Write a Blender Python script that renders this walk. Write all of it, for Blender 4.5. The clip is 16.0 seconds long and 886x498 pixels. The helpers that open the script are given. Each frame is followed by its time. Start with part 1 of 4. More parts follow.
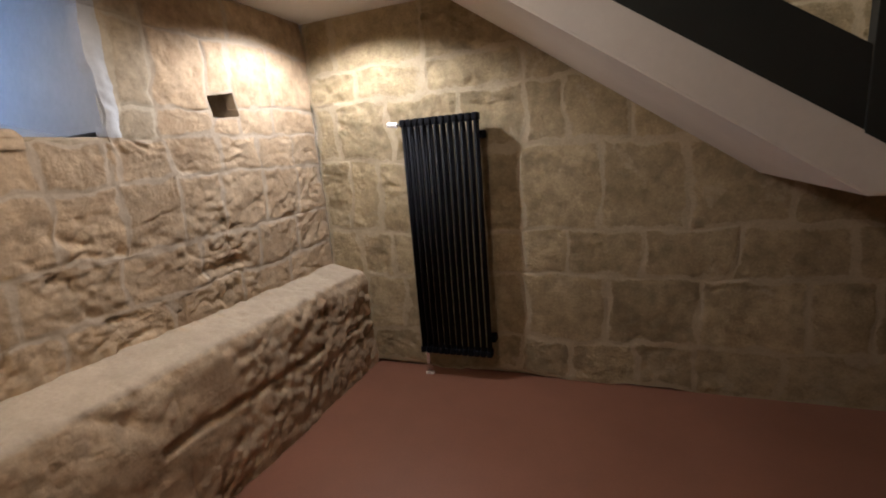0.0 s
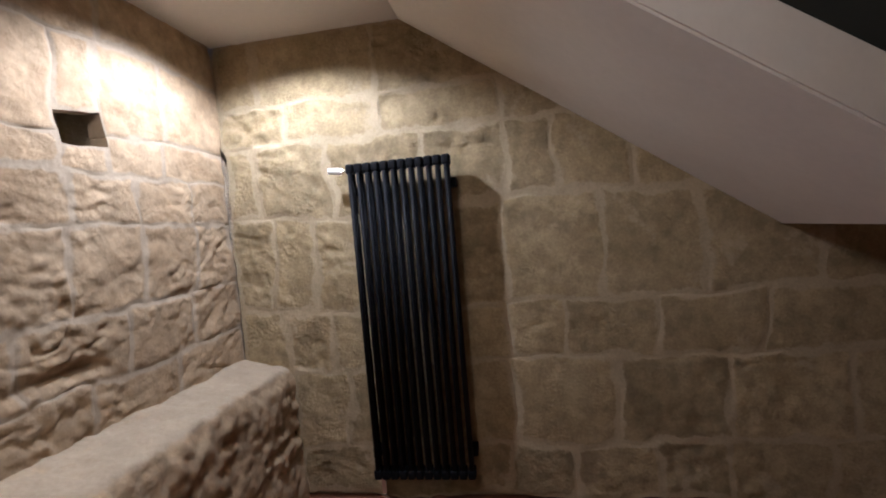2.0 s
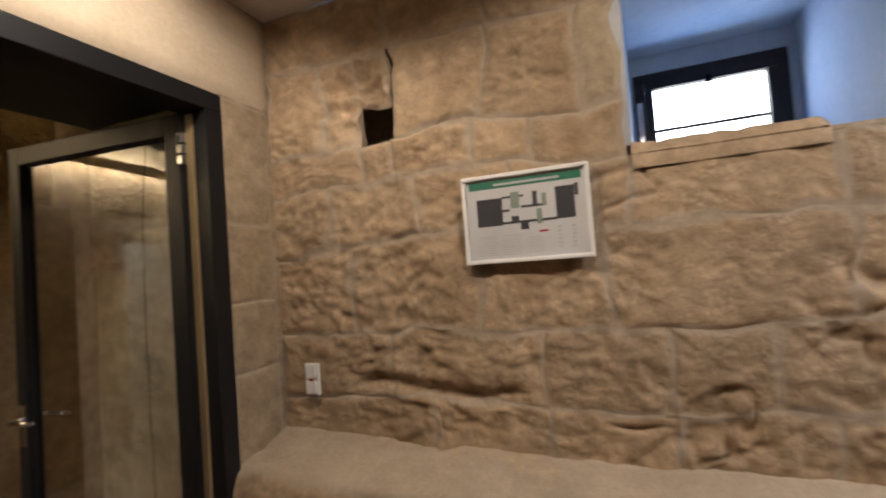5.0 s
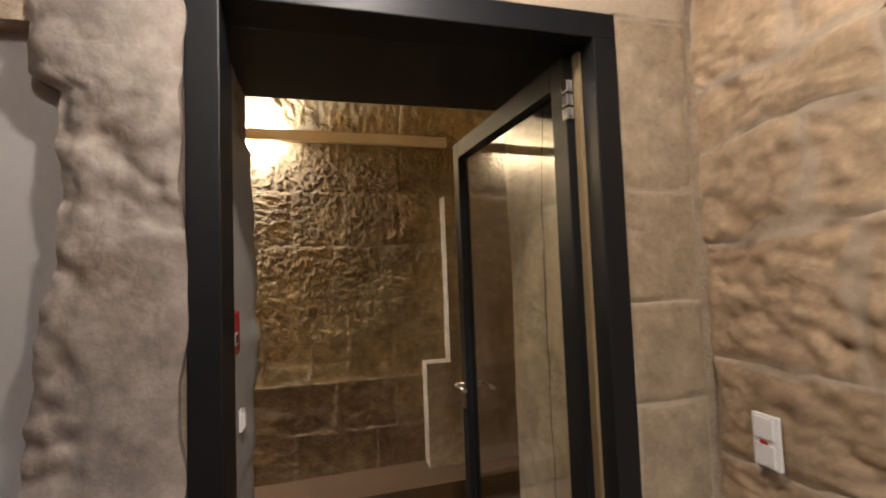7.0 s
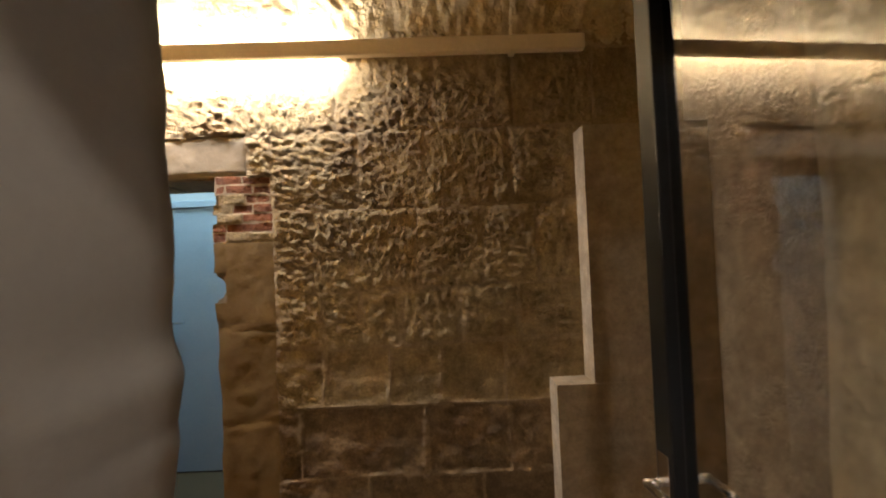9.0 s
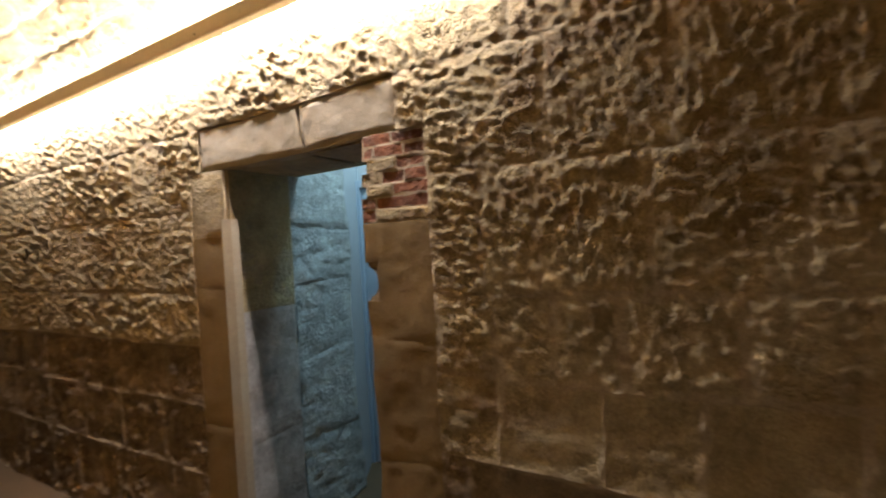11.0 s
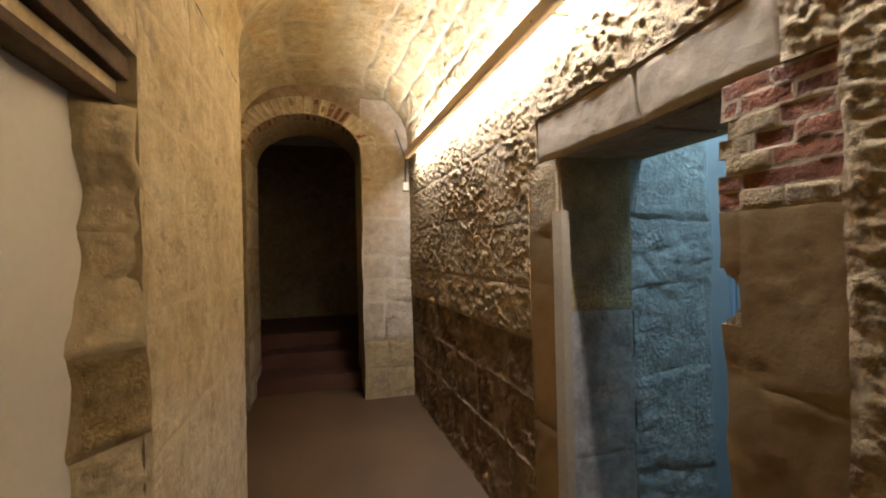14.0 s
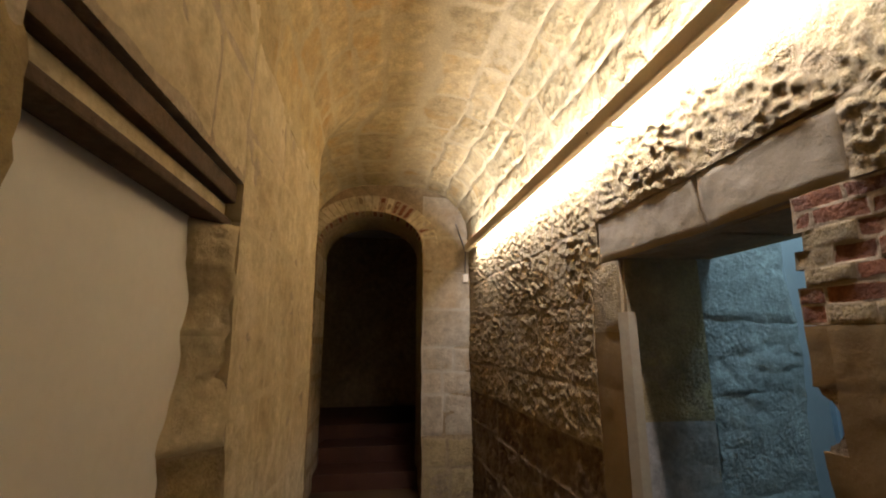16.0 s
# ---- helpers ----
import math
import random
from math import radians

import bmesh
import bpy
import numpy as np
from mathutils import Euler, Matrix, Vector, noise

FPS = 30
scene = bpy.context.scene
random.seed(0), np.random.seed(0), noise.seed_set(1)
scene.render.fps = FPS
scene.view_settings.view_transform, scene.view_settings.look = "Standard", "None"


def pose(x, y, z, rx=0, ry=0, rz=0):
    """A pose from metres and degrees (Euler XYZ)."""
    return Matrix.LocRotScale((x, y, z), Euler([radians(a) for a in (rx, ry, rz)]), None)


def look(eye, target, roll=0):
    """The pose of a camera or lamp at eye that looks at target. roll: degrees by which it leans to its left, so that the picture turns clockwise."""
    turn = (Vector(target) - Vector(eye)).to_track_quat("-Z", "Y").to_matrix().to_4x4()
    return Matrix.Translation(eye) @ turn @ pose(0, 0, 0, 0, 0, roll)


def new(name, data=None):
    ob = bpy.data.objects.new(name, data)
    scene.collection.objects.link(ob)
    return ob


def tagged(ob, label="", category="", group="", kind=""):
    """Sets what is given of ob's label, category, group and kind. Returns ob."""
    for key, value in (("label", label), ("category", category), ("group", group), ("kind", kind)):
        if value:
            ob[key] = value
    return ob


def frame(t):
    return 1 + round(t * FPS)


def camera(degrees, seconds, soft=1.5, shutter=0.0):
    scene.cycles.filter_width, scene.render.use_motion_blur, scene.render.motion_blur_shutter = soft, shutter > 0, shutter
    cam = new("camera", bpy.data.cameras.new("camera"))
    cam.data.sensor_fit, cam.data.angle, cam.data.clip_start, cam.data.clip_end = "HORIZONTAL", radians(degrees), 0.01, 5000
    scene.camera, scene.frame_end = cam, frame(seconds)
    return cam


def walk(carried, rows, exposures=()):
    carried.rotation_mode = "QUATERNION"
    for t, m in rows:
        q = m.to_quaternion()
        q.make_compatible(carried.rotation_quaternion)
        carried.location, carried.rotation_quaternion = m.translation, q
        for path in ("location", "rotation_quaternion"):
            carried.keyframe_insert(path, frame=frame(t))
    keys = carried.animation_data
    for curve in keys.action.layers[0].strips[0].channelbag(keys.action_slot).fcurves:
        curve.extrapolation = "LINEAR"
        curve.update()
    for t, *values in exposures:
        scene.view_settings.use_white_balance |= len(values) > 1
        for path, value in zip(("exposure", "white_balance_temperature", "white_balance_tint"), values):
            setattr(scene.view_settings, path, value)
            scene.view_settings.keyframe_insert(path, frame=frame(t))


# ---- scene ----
cam = camera(89.9, 16.0, 1.9, 0.25)
PATH = [
    (0, (0.132, -0.051, 1.656), (-0.568, 1.775, 1.235), -4.7),
    (0.5, (0.02, 0.068, 1.533), (-0.595, 1.944, 1.213), -5.1),
    (1, (-0.138, 0.233, 1.502), (-0.531, 2.176, 1.232), -5.4),
    (1.5, (-0.256, 0.439, 1.497), (-0.611, 2.401, 1.33), -5.2),
    (2, (-0.382, 0.555, 1.531), (-0.684, 2.529, 1.43), -4.9),
    (2.5, (-0.452, 0.619, 1.561), (-1.082, 2.517, 1.512), -5.1),
    (3, (-0.459, 0.696, 1.581), (-1.615, 2.328, 1.613), -4.8),
    (3.5, (-0.419, 0.682, 1.552), (-2.1, 1.762, 1.634), -4.2),
    (4, (-0.388, 0.567, 1.538), (-2.312, 1.106, 1.614), -4.0),
    (4.5, (-0.41, 0.473, 1.521), (-2.409, 0.455, 1.574), -4.4),
    (5, (-0.48, 0.491, 1.543), (-2.341, -0.24, 1.614), -4.2),
    (5.2, (-0.505, 0.506, 1.545), (-2.25, -0.467, 1.624), -3.3),
    (7.5, (-1.072, -0.008, 1.556), (-1.284, -1.994, 1.652), -2.1),
    (8, (-1.127, -0.231, 1.523), (-1.154, -2.229, 1.586), -2.0),
    (8.2, (-1.109, -0.365, 1.515), (-1.138, -2.364, 1.589), -2.4),
    (10.3, (-1.107, -1.585, 1.522), (-0.788, -3.559, 1.487), -2.7),
    (10.5, (-1.092, -1.649, 1.516), (-0.631, -3.595, 1.484), -2.7),
    (11, (-1.098, -1.791, 1.545), (-0.089, -3.517, 1.523), -3.3),
    (11.5, (-1.085, -1.869, 1.54), (0.262, -3.348, 1.536), -2.2),
    (12, (-1.019, -1.919, 1.536), (0.459, -3.266, 1.526), -1.9),
    (12.5, (-0.968, -1.927, 1.539), (0.646, -3.109, 1.541), -1.4),
    (13, (-0.942, -1.975, 1.543), (0.82, -2.922, 1.551), -1.4),
    (13.5, (-0.929, -2.061, 1.55), (0.953, -2.737, 1.563), -1.3),
    (14, (-0.938, -2.083, 1.55), (0.993, -2.601, 1.564), -1.3),
    (14.5, (-0.954, -2.075, 1.557), (0.989, -2.548, 1.581), -1.0),
    (15, (-0.969, -2.058, 1.581), (0.991, -2.422, 1.747), -0.6),
    (15.5, (-0.976, -2.052, 1.595), (0.975, -2.377, 1.892), -0.4),
    (16, (-0.987, -2.05, 1.609), (0.954, -2.315, 2.007), -0.2),
]
EXPOSURE = [(0.0, 0.02, 6250, 10), (1.0, -0.03, 6100, 10), (2.0, 0.03, 5650, 10), (2.5, -0.08, 5750, 10), (4.0, -0.15, 6450, 10), (5.2, -0.12, 6450, 10), (7.3, 0.42, 6050, 10),
            (8.2, 0.28, 6700, 10), (10.3, -0.08, 6350, 10), (13.0, -0.22, 6050, 10), (14.5, -0.46, 6000, 10), (15.0, -0.55, 6000, 10), (16.0, -1.02, 6250, 10)]
walk(cam, [(t, look(e, g, r)) for t, e, g, r in PATH], EXPOSURE)

# ---- world, exposure, lamps ----
WARM, WHITE, AMBER = (1.0, 0.985, 1.04), (1.0, 0.85, 0.72), (1.0, 0.95, 0.97)
world = bpy.data.worlds.new("sky")
scene.world, world.use_nodes = world, True
sky = world.node_tree.nodes.new("ShaderNodeTexSky")
sky.sky_type, sky.sun_disc, sky.sun_elevation, sky.sun_rotation = "NISHITA", False, radians(35), radians(60)
world.node_tree.links.new(sky.outputs[0], world.node_tree.nodes["Background"].inputs[0])
world.node_tree.nodes["Background"].inputs[1].default_value = 0.1


def spot(name, place, target, watts, colour, angle, blend=0.6, radius=0.03):
    data = bpy.data.lights.new(name, "SPOT")
    data.energy, data.color, data.spot_size, data.spot_blend, data.shadow_soft_size = watts, colour, radians(angle), blend, radius
    ob = new(name, data)
    ob.matrix_world = look(place, target)
    return ob


def area(name, place, target, watts, colour, sx, sy, roll=0):
    data = bpy.data.lights.new(name, "AREA")
    data.energy, data.color, data.shape, data.size, data.size_y = watts, colour, "RECTANGLE", sx, sy
    ob = new(name, data)
    ob.matrix_world = look(place, target, roll)
    return ob


CEIL = 2.66
DOWNLIGHTS = [(-1.46, 2.37), (-1.05, 0.75), (-1.05, -0.35)]
# two lamps point down; the third is turned towards the door
AIMS = [(-1.46, 2.37, 0.0), (-1.05, 0.75, 0.0), (-1.35, -0.95, 0.6)]
for (lx, ly), target, watts, tint, angle, blend in zip(DOWNLIGHTS, AIMS, (106, 41, 42), (WARM, WHITE, WHITE), (150, 168, 150), (0.45, 0.25, 0.4)):
    spot("downlight_lamp", (lx, ly, CEIL - 0.03), target, watts, tint, angle, blend)
# the corridor wall leans a little: its foot line, and the light batten along it
FAR_A, FAR_SLOPE = -3.112, 0.026


def far_y(x):
    return FAR_A + FAR_SLOPE * x


LED0, LED1, LEDZ = -0.62, 3.40, 2.535
led_mid = (LED0 + LED1) / 2
along = Vector((1, FAR_SLOPE, 0)).normalized()
for dz in (1, -1):
    aim = Vector((0, -1, 1.1 * dz)).normalized()
    side = along.cross(aim).normalized()
    lamp = area("led_strip_lamp", (0, 0, 0), (0, -1, 0), 200 if dz > 0 else 155, AMBER, LED1 - LED0, 0.02)
    m = Matrix((along, side * -1, aim * -1)).transposed().to_4x4()
    m.translation = (led_mid, far_y(led_mid) + 0.06, LEDZ + 0.012 * dz)
    lamp.matrix_world = m
area("stairwell_lamp", (1.2, 2.35, 4.17), (1.2, 2.35, 0), 30.0, (1.0, 0.95, 0.9), 0.5, 0.5)
area("window_daylight", (-3.50, 1.05, 2.42), (-2.0, 1.0, 2.05), 5.0, (0.16, 0.41, 1.0), 0.6, 0.4)
area("shaft_daylight", (0.42, -3.86, 3.19), (0.80, -3.76, 2.3), 60.0, (0.46, 0.77, 1.0), 0.4, 0.3)

# ---- materials ----


def mat(name, a, b, rough=0.85, scale=4.0, fine=45.0, bump=0.3, vary=0.16, grain=0.25, metal=0.0, spec=0.3, stain=None, dist=0.01, craggy=0.0, joint=None):
    m = bpy.data.materials.new(name)
    m.use_nodes = True
    nt = m.node_tree
    n, l = nt.nodes, nt.links
    p = n["Principled BSDF"]
    p.inputs["Roughness"].default_value, p.inputs["Metallic"].default_value = rough, metal
    p.inputs["Specular IOR Level"].default_value = spec
    pos = n.new("ShaderNodeNewGeometry").outputs["Position"]

    def noise_tex(s, detail=4.0, r=0.6):
        t = n.new("ShaderNodeTexNoise")
        t.inputs["Scale"].default_value, t.inputs["Detail"].default_value, t.inputs["Roughness"].default_value = s, detail, r
        l.new(pos, t.inputs["Vector"])
        return t.outputs["Fac"]

    def ramp(fac, lo, hi):
        r = n.new("ShaderNodeMapRange")
        r.inputs[1].default_value, r.inputs[2].default_value = lo, hi
        l.new(fac, r.inputs[0])
        return r.outputs[0]

    def mix(fac, c1, c2, mode="MIX"):
        x = n.new("ShaderNodeMix")
        x.data_type, x.blend_type = "RGBA", mode
        for k, v in ((0, fac), (6, c1), (7, c2)):
            if isinstance(v, (int, float)):
                x.inputs[k].default_value = v
            elif isinstance(v, tuple):
                x.inputs[k].default_value = (*v, 1)
            else:
                l.new(v, x.inputs[k])
        return x.outputs[2]

    big, small = noise_tex(scale), noise_tex(fine, 6.0, 0.7)
    col = mix(ramp(big, 0.35, 0.65), a, b)
    if craggy:
        blot = n.new("ShaderNodeMapRange")
        blot.inputs[1].default_value, blot.inputs[2].default_value, blot.inputs[3].default_value, blot.inputs[4].default_value = 0.32, 0.68, 0.74, 1.2
        l.new(noise_tex(13.0, 5.0, 0.65), blot.inputs[0])
        h3 = n.new("ShaderNodeHueSaturation")
        l.new(blot.outputs[0], h3.inputs["Value"])
        l.new(col, h3.inputs["Color"])
        col = h3.outputs[0]
    if stain:
        col = mix(ramp(noise_tex(scale * 0.7 + 1.3, 5.0), 0.55, 0.72), col, stain)
    if vary:
        info, isl = n.new("ShaderNodeObjectInfo"), n.new("ShaderNodeNewGeometry")
        add = n.new("ShaderNodeMath")
        add.operation = "ADD"
        l.new(info.outputs["Random"], add.inputs[0])
        l.new(isl.outputs["Random Per Island"], add.inputs[1])
        fr = n.new("ShaderNodeMath")
        fr.operation = "FRACT"
        l.new(add.outputs[0], fr.inputs[0])
        hsv = n.new("ShaderNodeHueSaturation")
        rg = n.new("ShaderNodeMapRange")
        rg.inputs[3].default_value, rg.inputs[4].default_value = 1 - vary, 1 + vary
        l.new(fr.outputs[0], rg.inputs[0])
        l.new(rg.outputs[0], hsv.inputs["Value"])
        l.new(col, hsv.inputs["Color"])
        col = hsv.outputs[0]
    if joint:
        # mortar lies where the stone's own joint value says so, with a smeared edge
        at = n.new("ShaderNodeAttribute")
        at.attribute_name = "joint"
        smear = n.new("ShaderNodeMath")
        smear.operation = "MULTIPLY_ADD"
        l.new(noise_tex(22.0, 4.0, 0.65), smear.inputs[0])
        smear.inputs[1].default_value = 0.9
        l.new(at.outputs["Fac"], smear.inputs[2])
        mask = ramp(smear.outputs[0], 0.72, 1.02)
        col = mix(mask, col, mix(ramp(noise_tex(6.0), 0.35, 0.65), joint, tuple(c * 0.84 for c in joint)))
    if grain:
        g = n.new("ShaderNodeMapRange")
        g.inputs[1].default_value, g.inputs[2].default_value, g.inputs[3].default_value, g.inputs[4].default_value = 0.3, 0.7, 1 - grain, 1 + grain * 0.5
        l.new(small, g.inputs[0])
        h2 = n.new("ShaderNodeHueSaturation")
        l.new(g.outputs[0], h2.inputs["Value"])
        l.new(col, h2.inputs["Color"])
        col = h2.outputs[0]
    l.new(col, p.inputs["Base Color"])
    if bump:
        bp = n.new("ShaderNodeBump")
        bp.inputs["Strength"].default_value, bp.inputs["Distance"].default_value = bump, dist
        sm = n.new("ShaderNodeMath")
        sm.operation = "ADD"
        l.new(small, sm.inputs[0])
        l.new(noise_tex(fine * 0.35, 5.0), sm.inputs[1])
        height = sm.outputs[0]
        if craggy:
            # small broken chips: cells at random levels, in patches
            tw = n.new("ShaderNodeTexNoise")
            tw.inputs["Scale"].default_value = 16.0
            l.new(pos, tw.inputs["Vector"])
            bent = n.new("ShaderNodeVectorMath")
            bent.operation = "MULTIPLY_ADD"
            l.new(tw.outputs["Color"], bent.inputs[0])
            bent.inputs[1].default_value = (0.05, 0.05, 0.05)
            l.new(pos, bent.inputs[2])
            vo = n.new("ShaderNodeTexVoronoi")
            vo.inputs["Scale"].default_value = craggy * 2.6
            l.new(bent.outputs[0], vo.inputs["Vector"])
            chip = n.new("ShaderNodeMath")
            chip.operation = "SUBTRACT"
            l.new(vo.outputs["Color"], chip.inputs[0])
            l.new(vo.outputs["Distance"], chip.inputs[1])
            where = n.new("ShaderNodeMath")
            where.operation = "MULTIPLY"
            l.new(chip.outputs[0], where.inputs[0])
            l.new(ramp(noise_tex(5.5, 3.0), 0.42, 0.62), where.inputs[1])
            ad = n.new("ShaderNodeMath")
            ad.operation = "ADD"
            l.new(where.outputs[0], ad.inputs[0])
            l.new(height, ad.inputs[1])
            height = ad.outputs[0]
            if joint:
                flat = n.new("ShaderNodeMapRange")
                flat.inputs[3].default_value, flat.inputs[4].default_value = 1.0, 0.3
                l.new(mask, flat.inputs[0])
                level = n.new("ShaderNodeMath")
                level.operation = "SUBTRACT"
                level.inputs[1].default_value = 1.0
                l.new(height, level.inputs[0])
                fl = n.new("ShaderNodeMath")
                fl.operation = "MULTIPLY"
                l.new(level.outputs[0], fl.inputs[0])
                l.new(flat.outputs[0], fl.inputs[1])
                height = fl.outputs[0]
        l.new(height, bp.inputs["Height"])
        l.new(bp.outputs[0], p.inputs["Normal"])
    return m


def glow(name, colour, strength):
    m = bpy.data.materials.new(name)
    m.use_nodes = True
    p = m.node_tree.nodes["Principled BSDF"]
    p.inputs["Base Color"].default_value = (*colour, 1)
    p.inputs["Emission Color"].default_value, p.inputs["Emission Strength"].default_value = (*colour, 1), strength
    return m


STONE = mat("limestone", (0.45, 0.335, 0.215), (0.36, 0.255, 0.155), 0.9, 3.5, 60, 0.55, 0.10, 0.14, stain=(0.29, 0.195, 0.115), dist=0.007, craggy=15, joint=(0.425, 0.34, 0.245))
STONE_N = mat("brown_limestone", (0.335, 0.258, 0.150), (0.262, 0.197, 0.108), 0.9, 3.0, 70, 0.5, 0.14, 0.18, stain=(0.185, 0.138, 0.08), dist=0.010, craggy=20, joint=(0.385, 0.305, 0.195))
STONE_C = mat("ochre_limestone", (0.36, 0.268, 0.135), (0.29, 0.207, 0.096), 0.9, 3.0, 85, 0.75, 0.06, 0.25, stain=(0.195, 0.125, 0.06), dist=0.010, craggy=26, joint=(0.345, 0.255, 0.14))
STONE_D = mat("dark_brown_limestone", (0.215, 0.145, 0.072), (0.15, 0.098, 0.048), 0.85, 4.0, 80, 0.6, 0.1, 0.25, stain=(0.29, 0.2, 0.10), dist=0.012, craggy=20, joint=(0.23, 0.16, 0.085))
STONE_P = mat("pale_limestone", (0.403, 0.324, 0.223), (0.338, 0.266, 0.176), 0.85, 3.0, 50, 0.3, 0.1, 0.15, stain=(0.302, 0.216, 0.122), craggy=14, dist=0.010, joint=(0.43, 0.36, 0.26))
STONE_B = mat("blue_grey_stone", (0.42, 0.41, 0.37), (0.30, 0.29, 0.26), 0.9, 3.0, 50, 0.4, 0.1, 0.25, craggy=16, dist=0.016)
MORTAR = mat("lime_mortar", (0.42, 0.345, 0.255), (0.365, 0.292, 0.208), 0.95, 5.0, 80, 0.5, 0.0, 0.2, craggy=20, dist=0.016)
MORTAR_C = mat("ochre_mortar", (0.33, 0.245, 0.143), (0.265, 0.187, 0.103), 0.95, 4.0, 70, 0.6, 0.0, 0.25, craggy=18, dist=0.016)
JAMB = mat("ochre_plaster", (0.25, 0.168, 0.070), (0.21, 0.138, 0.055), 0.85, 2.4, 45, 0.15, 0.05, 0.08, stain=(0.215, 0.14, 0.062))
LINTEL = mat("smooth_lintel_stone", (0.34, 0.275, 0.187), (0.295, 0.233, 0.152), 0.85, 3.0, 40, 0.15, 0.05, 0.1, stain=(0.28, 0.205, 0.13))
ROUGHPLASTER = mat("rough_grey_white_plaster", (0.35, 0.305, 0.265), (0.235, 0.203, 0.176), 0.9, 6.0, 45, 0.3, 0.0, 0.10, stain=(0.19, 0.15, 0.115), craggy=13, dist=0.010)
PLASTER = mat("white_plaster", (0.70, 0.665, 0.61), (0.64, 0.60, 0.545), 0.75, 1.2, 30, 0.06, 0.0, 0.04)
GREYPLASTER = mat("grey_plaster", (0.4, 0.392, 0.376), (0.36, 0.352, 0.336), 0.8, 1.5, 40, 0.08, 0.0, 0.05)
CEILPAINT = mat("ceiling_paint", (0.629, 0.595, 0.552), (0.595, 0.561, 0.518), 0.7, 1.0, 30, 0.04, 0.0, 0.03)
LIMEWASH = mat("limewash", (0.47, 0.48, 0.49), (0.42, 0.43, 0.44), 0.85, 2.5, 25, 0.2, 0.0, 0.08)
OLDPLASTER = mat("worn_plaster", (0.57, 0.475, 0.305), (0.44, 0.345, 0.205), 0.85, 2.6, 60, 0.6, 0.03, 0.14, stain=(0.62, 0.52, 0.37), craggy=15, dist=0.010, joint=(0.53, 0.43, 0.27))
VAULT = mat("vault_stone", (0.49, 0.388, 0.21), (0.40, 0.30, 0.15), 0.88, 3.0, 75, 0.6, 0.17, 0.25, stain=(0.43, 0.27, 0.09), craggy=20, dist=0.011, joint=(0.49, 0.395, 0.23))
BRICK = mat("red_brick", (0.235, 0.085, 0.033), (0.16, 0.058, 0.025), 0.9, 14, 70, 0.5, 0.2, 0.25, stain=(0.345, 0.225, 0.135), craggy=22, dist=0.010, joint=(0.40, 0.30, 0.19))
TERRA = mat("terracotta_floor_paint", (0.203, 0.0863, 0.0525), (0.169, 0.072, 0.0435), 0.42, 1.2, 60, 0.05, 0.0, 0.07, spec=0.35)
# Darker copy of the terracotta: the shade beyond the arch is in its colour.
SHADETERRA = mat("shade_toned_terracotta", (0.085, 0.036, 0.022), (0.06, 0.026, 0.016), 0.55, 2.5, 60, 0.1, 0.0, 0.12)
CONCRETE = mat("tan_screed", (0.092, 0.054, 0.025), (0.074, 0.043, 0.020), 0.55, 1.6, 60, 0.08, 0.0, 0.09)
BLACK = mat("black_enamel", (0.0035, 0.004, 0.006), (0.0045, 0.005, 0.007), 0.6, 6, 80, 0.02, 0.0, 0.05, spec=0.1)
STEEL = mat("anthracite_steel", (0.006, 0.007, 0.0085), (0.008, 0.009, 0.0105), 0.45, 3, 120, 0.03, 0.0, 0.08, spec=0.3)
PLATE = mat("dark_steel_plate", (0.022, 0.025, 0.023), (0.030, 0.033, 0.030), 0.5, 2, 90, 0.03, 0.0, 0.08)
CHROME = mat("chrome", (0.75, 0.75, 0.75), (0.70, 0.70, 0.70), 0.18, 5, 90, 0.0, 0.0, 0.0, metal=1.0)
WHITEPL = mat("white_plastic", (0.78, 0.77, 0.74), (0.75, 0.74, 0.71), 0.4, 5, 60, 0.0, 0.0, 0.02)
REDPL = mat("red_plastic", (0.42, 0.018, 0.016), (0.38, 0.015, 0.014), 0.4, 5, 60, 0.0, 0.0, 0.03)
PAPER = mat("paper", (0.56, 0.56, 0.55), (0.53, 0.53, 0.52), 0.35, 5, 60, 0.0, 0.0, 0.02)
INK = mat("dark_grey_ink", (0.05, 0.05, 0.055), (0.06, 0.06, 0.065), 0.4, 9, 60, 0.0, 0.0, 0.03)
PALEINK = mat("pale_grey_ink", (0.46, 0.46, 0.45), (0.50, 0.50, 0.49), 0.4, 40, 90, 0.0, 0.0, 0.2)
GREENINK = mat("green_ink", (0.035, 0.16, 0.10), (0.045, 0.18, 0.115), 0.4, 9, 60, 0.0, 0.0, 0.03)
WOOD = mat("old_dark_wood", (0.10, 0.062, 0.036), (0.065, 0.04, 0.023), 0.8, 8, 60, 0.4, 0.1, 0.3)
BEIGE = mat("beige_batten_paint", (0.80, 0.69, 0.53), (0.76, 0.65, 0.49), 0.6, 3, 60, 0.05, 0.0, 0.08)
BROWNFR = mat("dark_brown_window_paint", (0.030, 0.016, 0.013), (0.038, 0.021, 0.017), 0.5, 8, 60, 0.1, 0.0, 0.15)
BLUEDOOR = mat("grey_door_paint", (0.34, 0.38, 0.42), (0.31, 0.35, 0.39), 0.5, 2, 60, 0.03, 0.0, 0.05)
BRASS = mat("brushed_brass_seal", (0.30, 0.225, 0.12), (0.26, 0.19, 0.10), 0.45, 4, 80, 0.05, 0.0, 0.1)
PALEEDGE = mat("pale_dressed_edge", (0.561, 0.476, 0.357), (0.51, 0.425, 0.306), 0.8, 6, 50, 0.25, 0.0, 0.1)
LENS = glow("lamp_lens", (1.0, 0.86, 0.70), 30.0)
OUTSIDE = glow("bright_sky_outside", (0.86, 0.93, 1.0), 14.0)
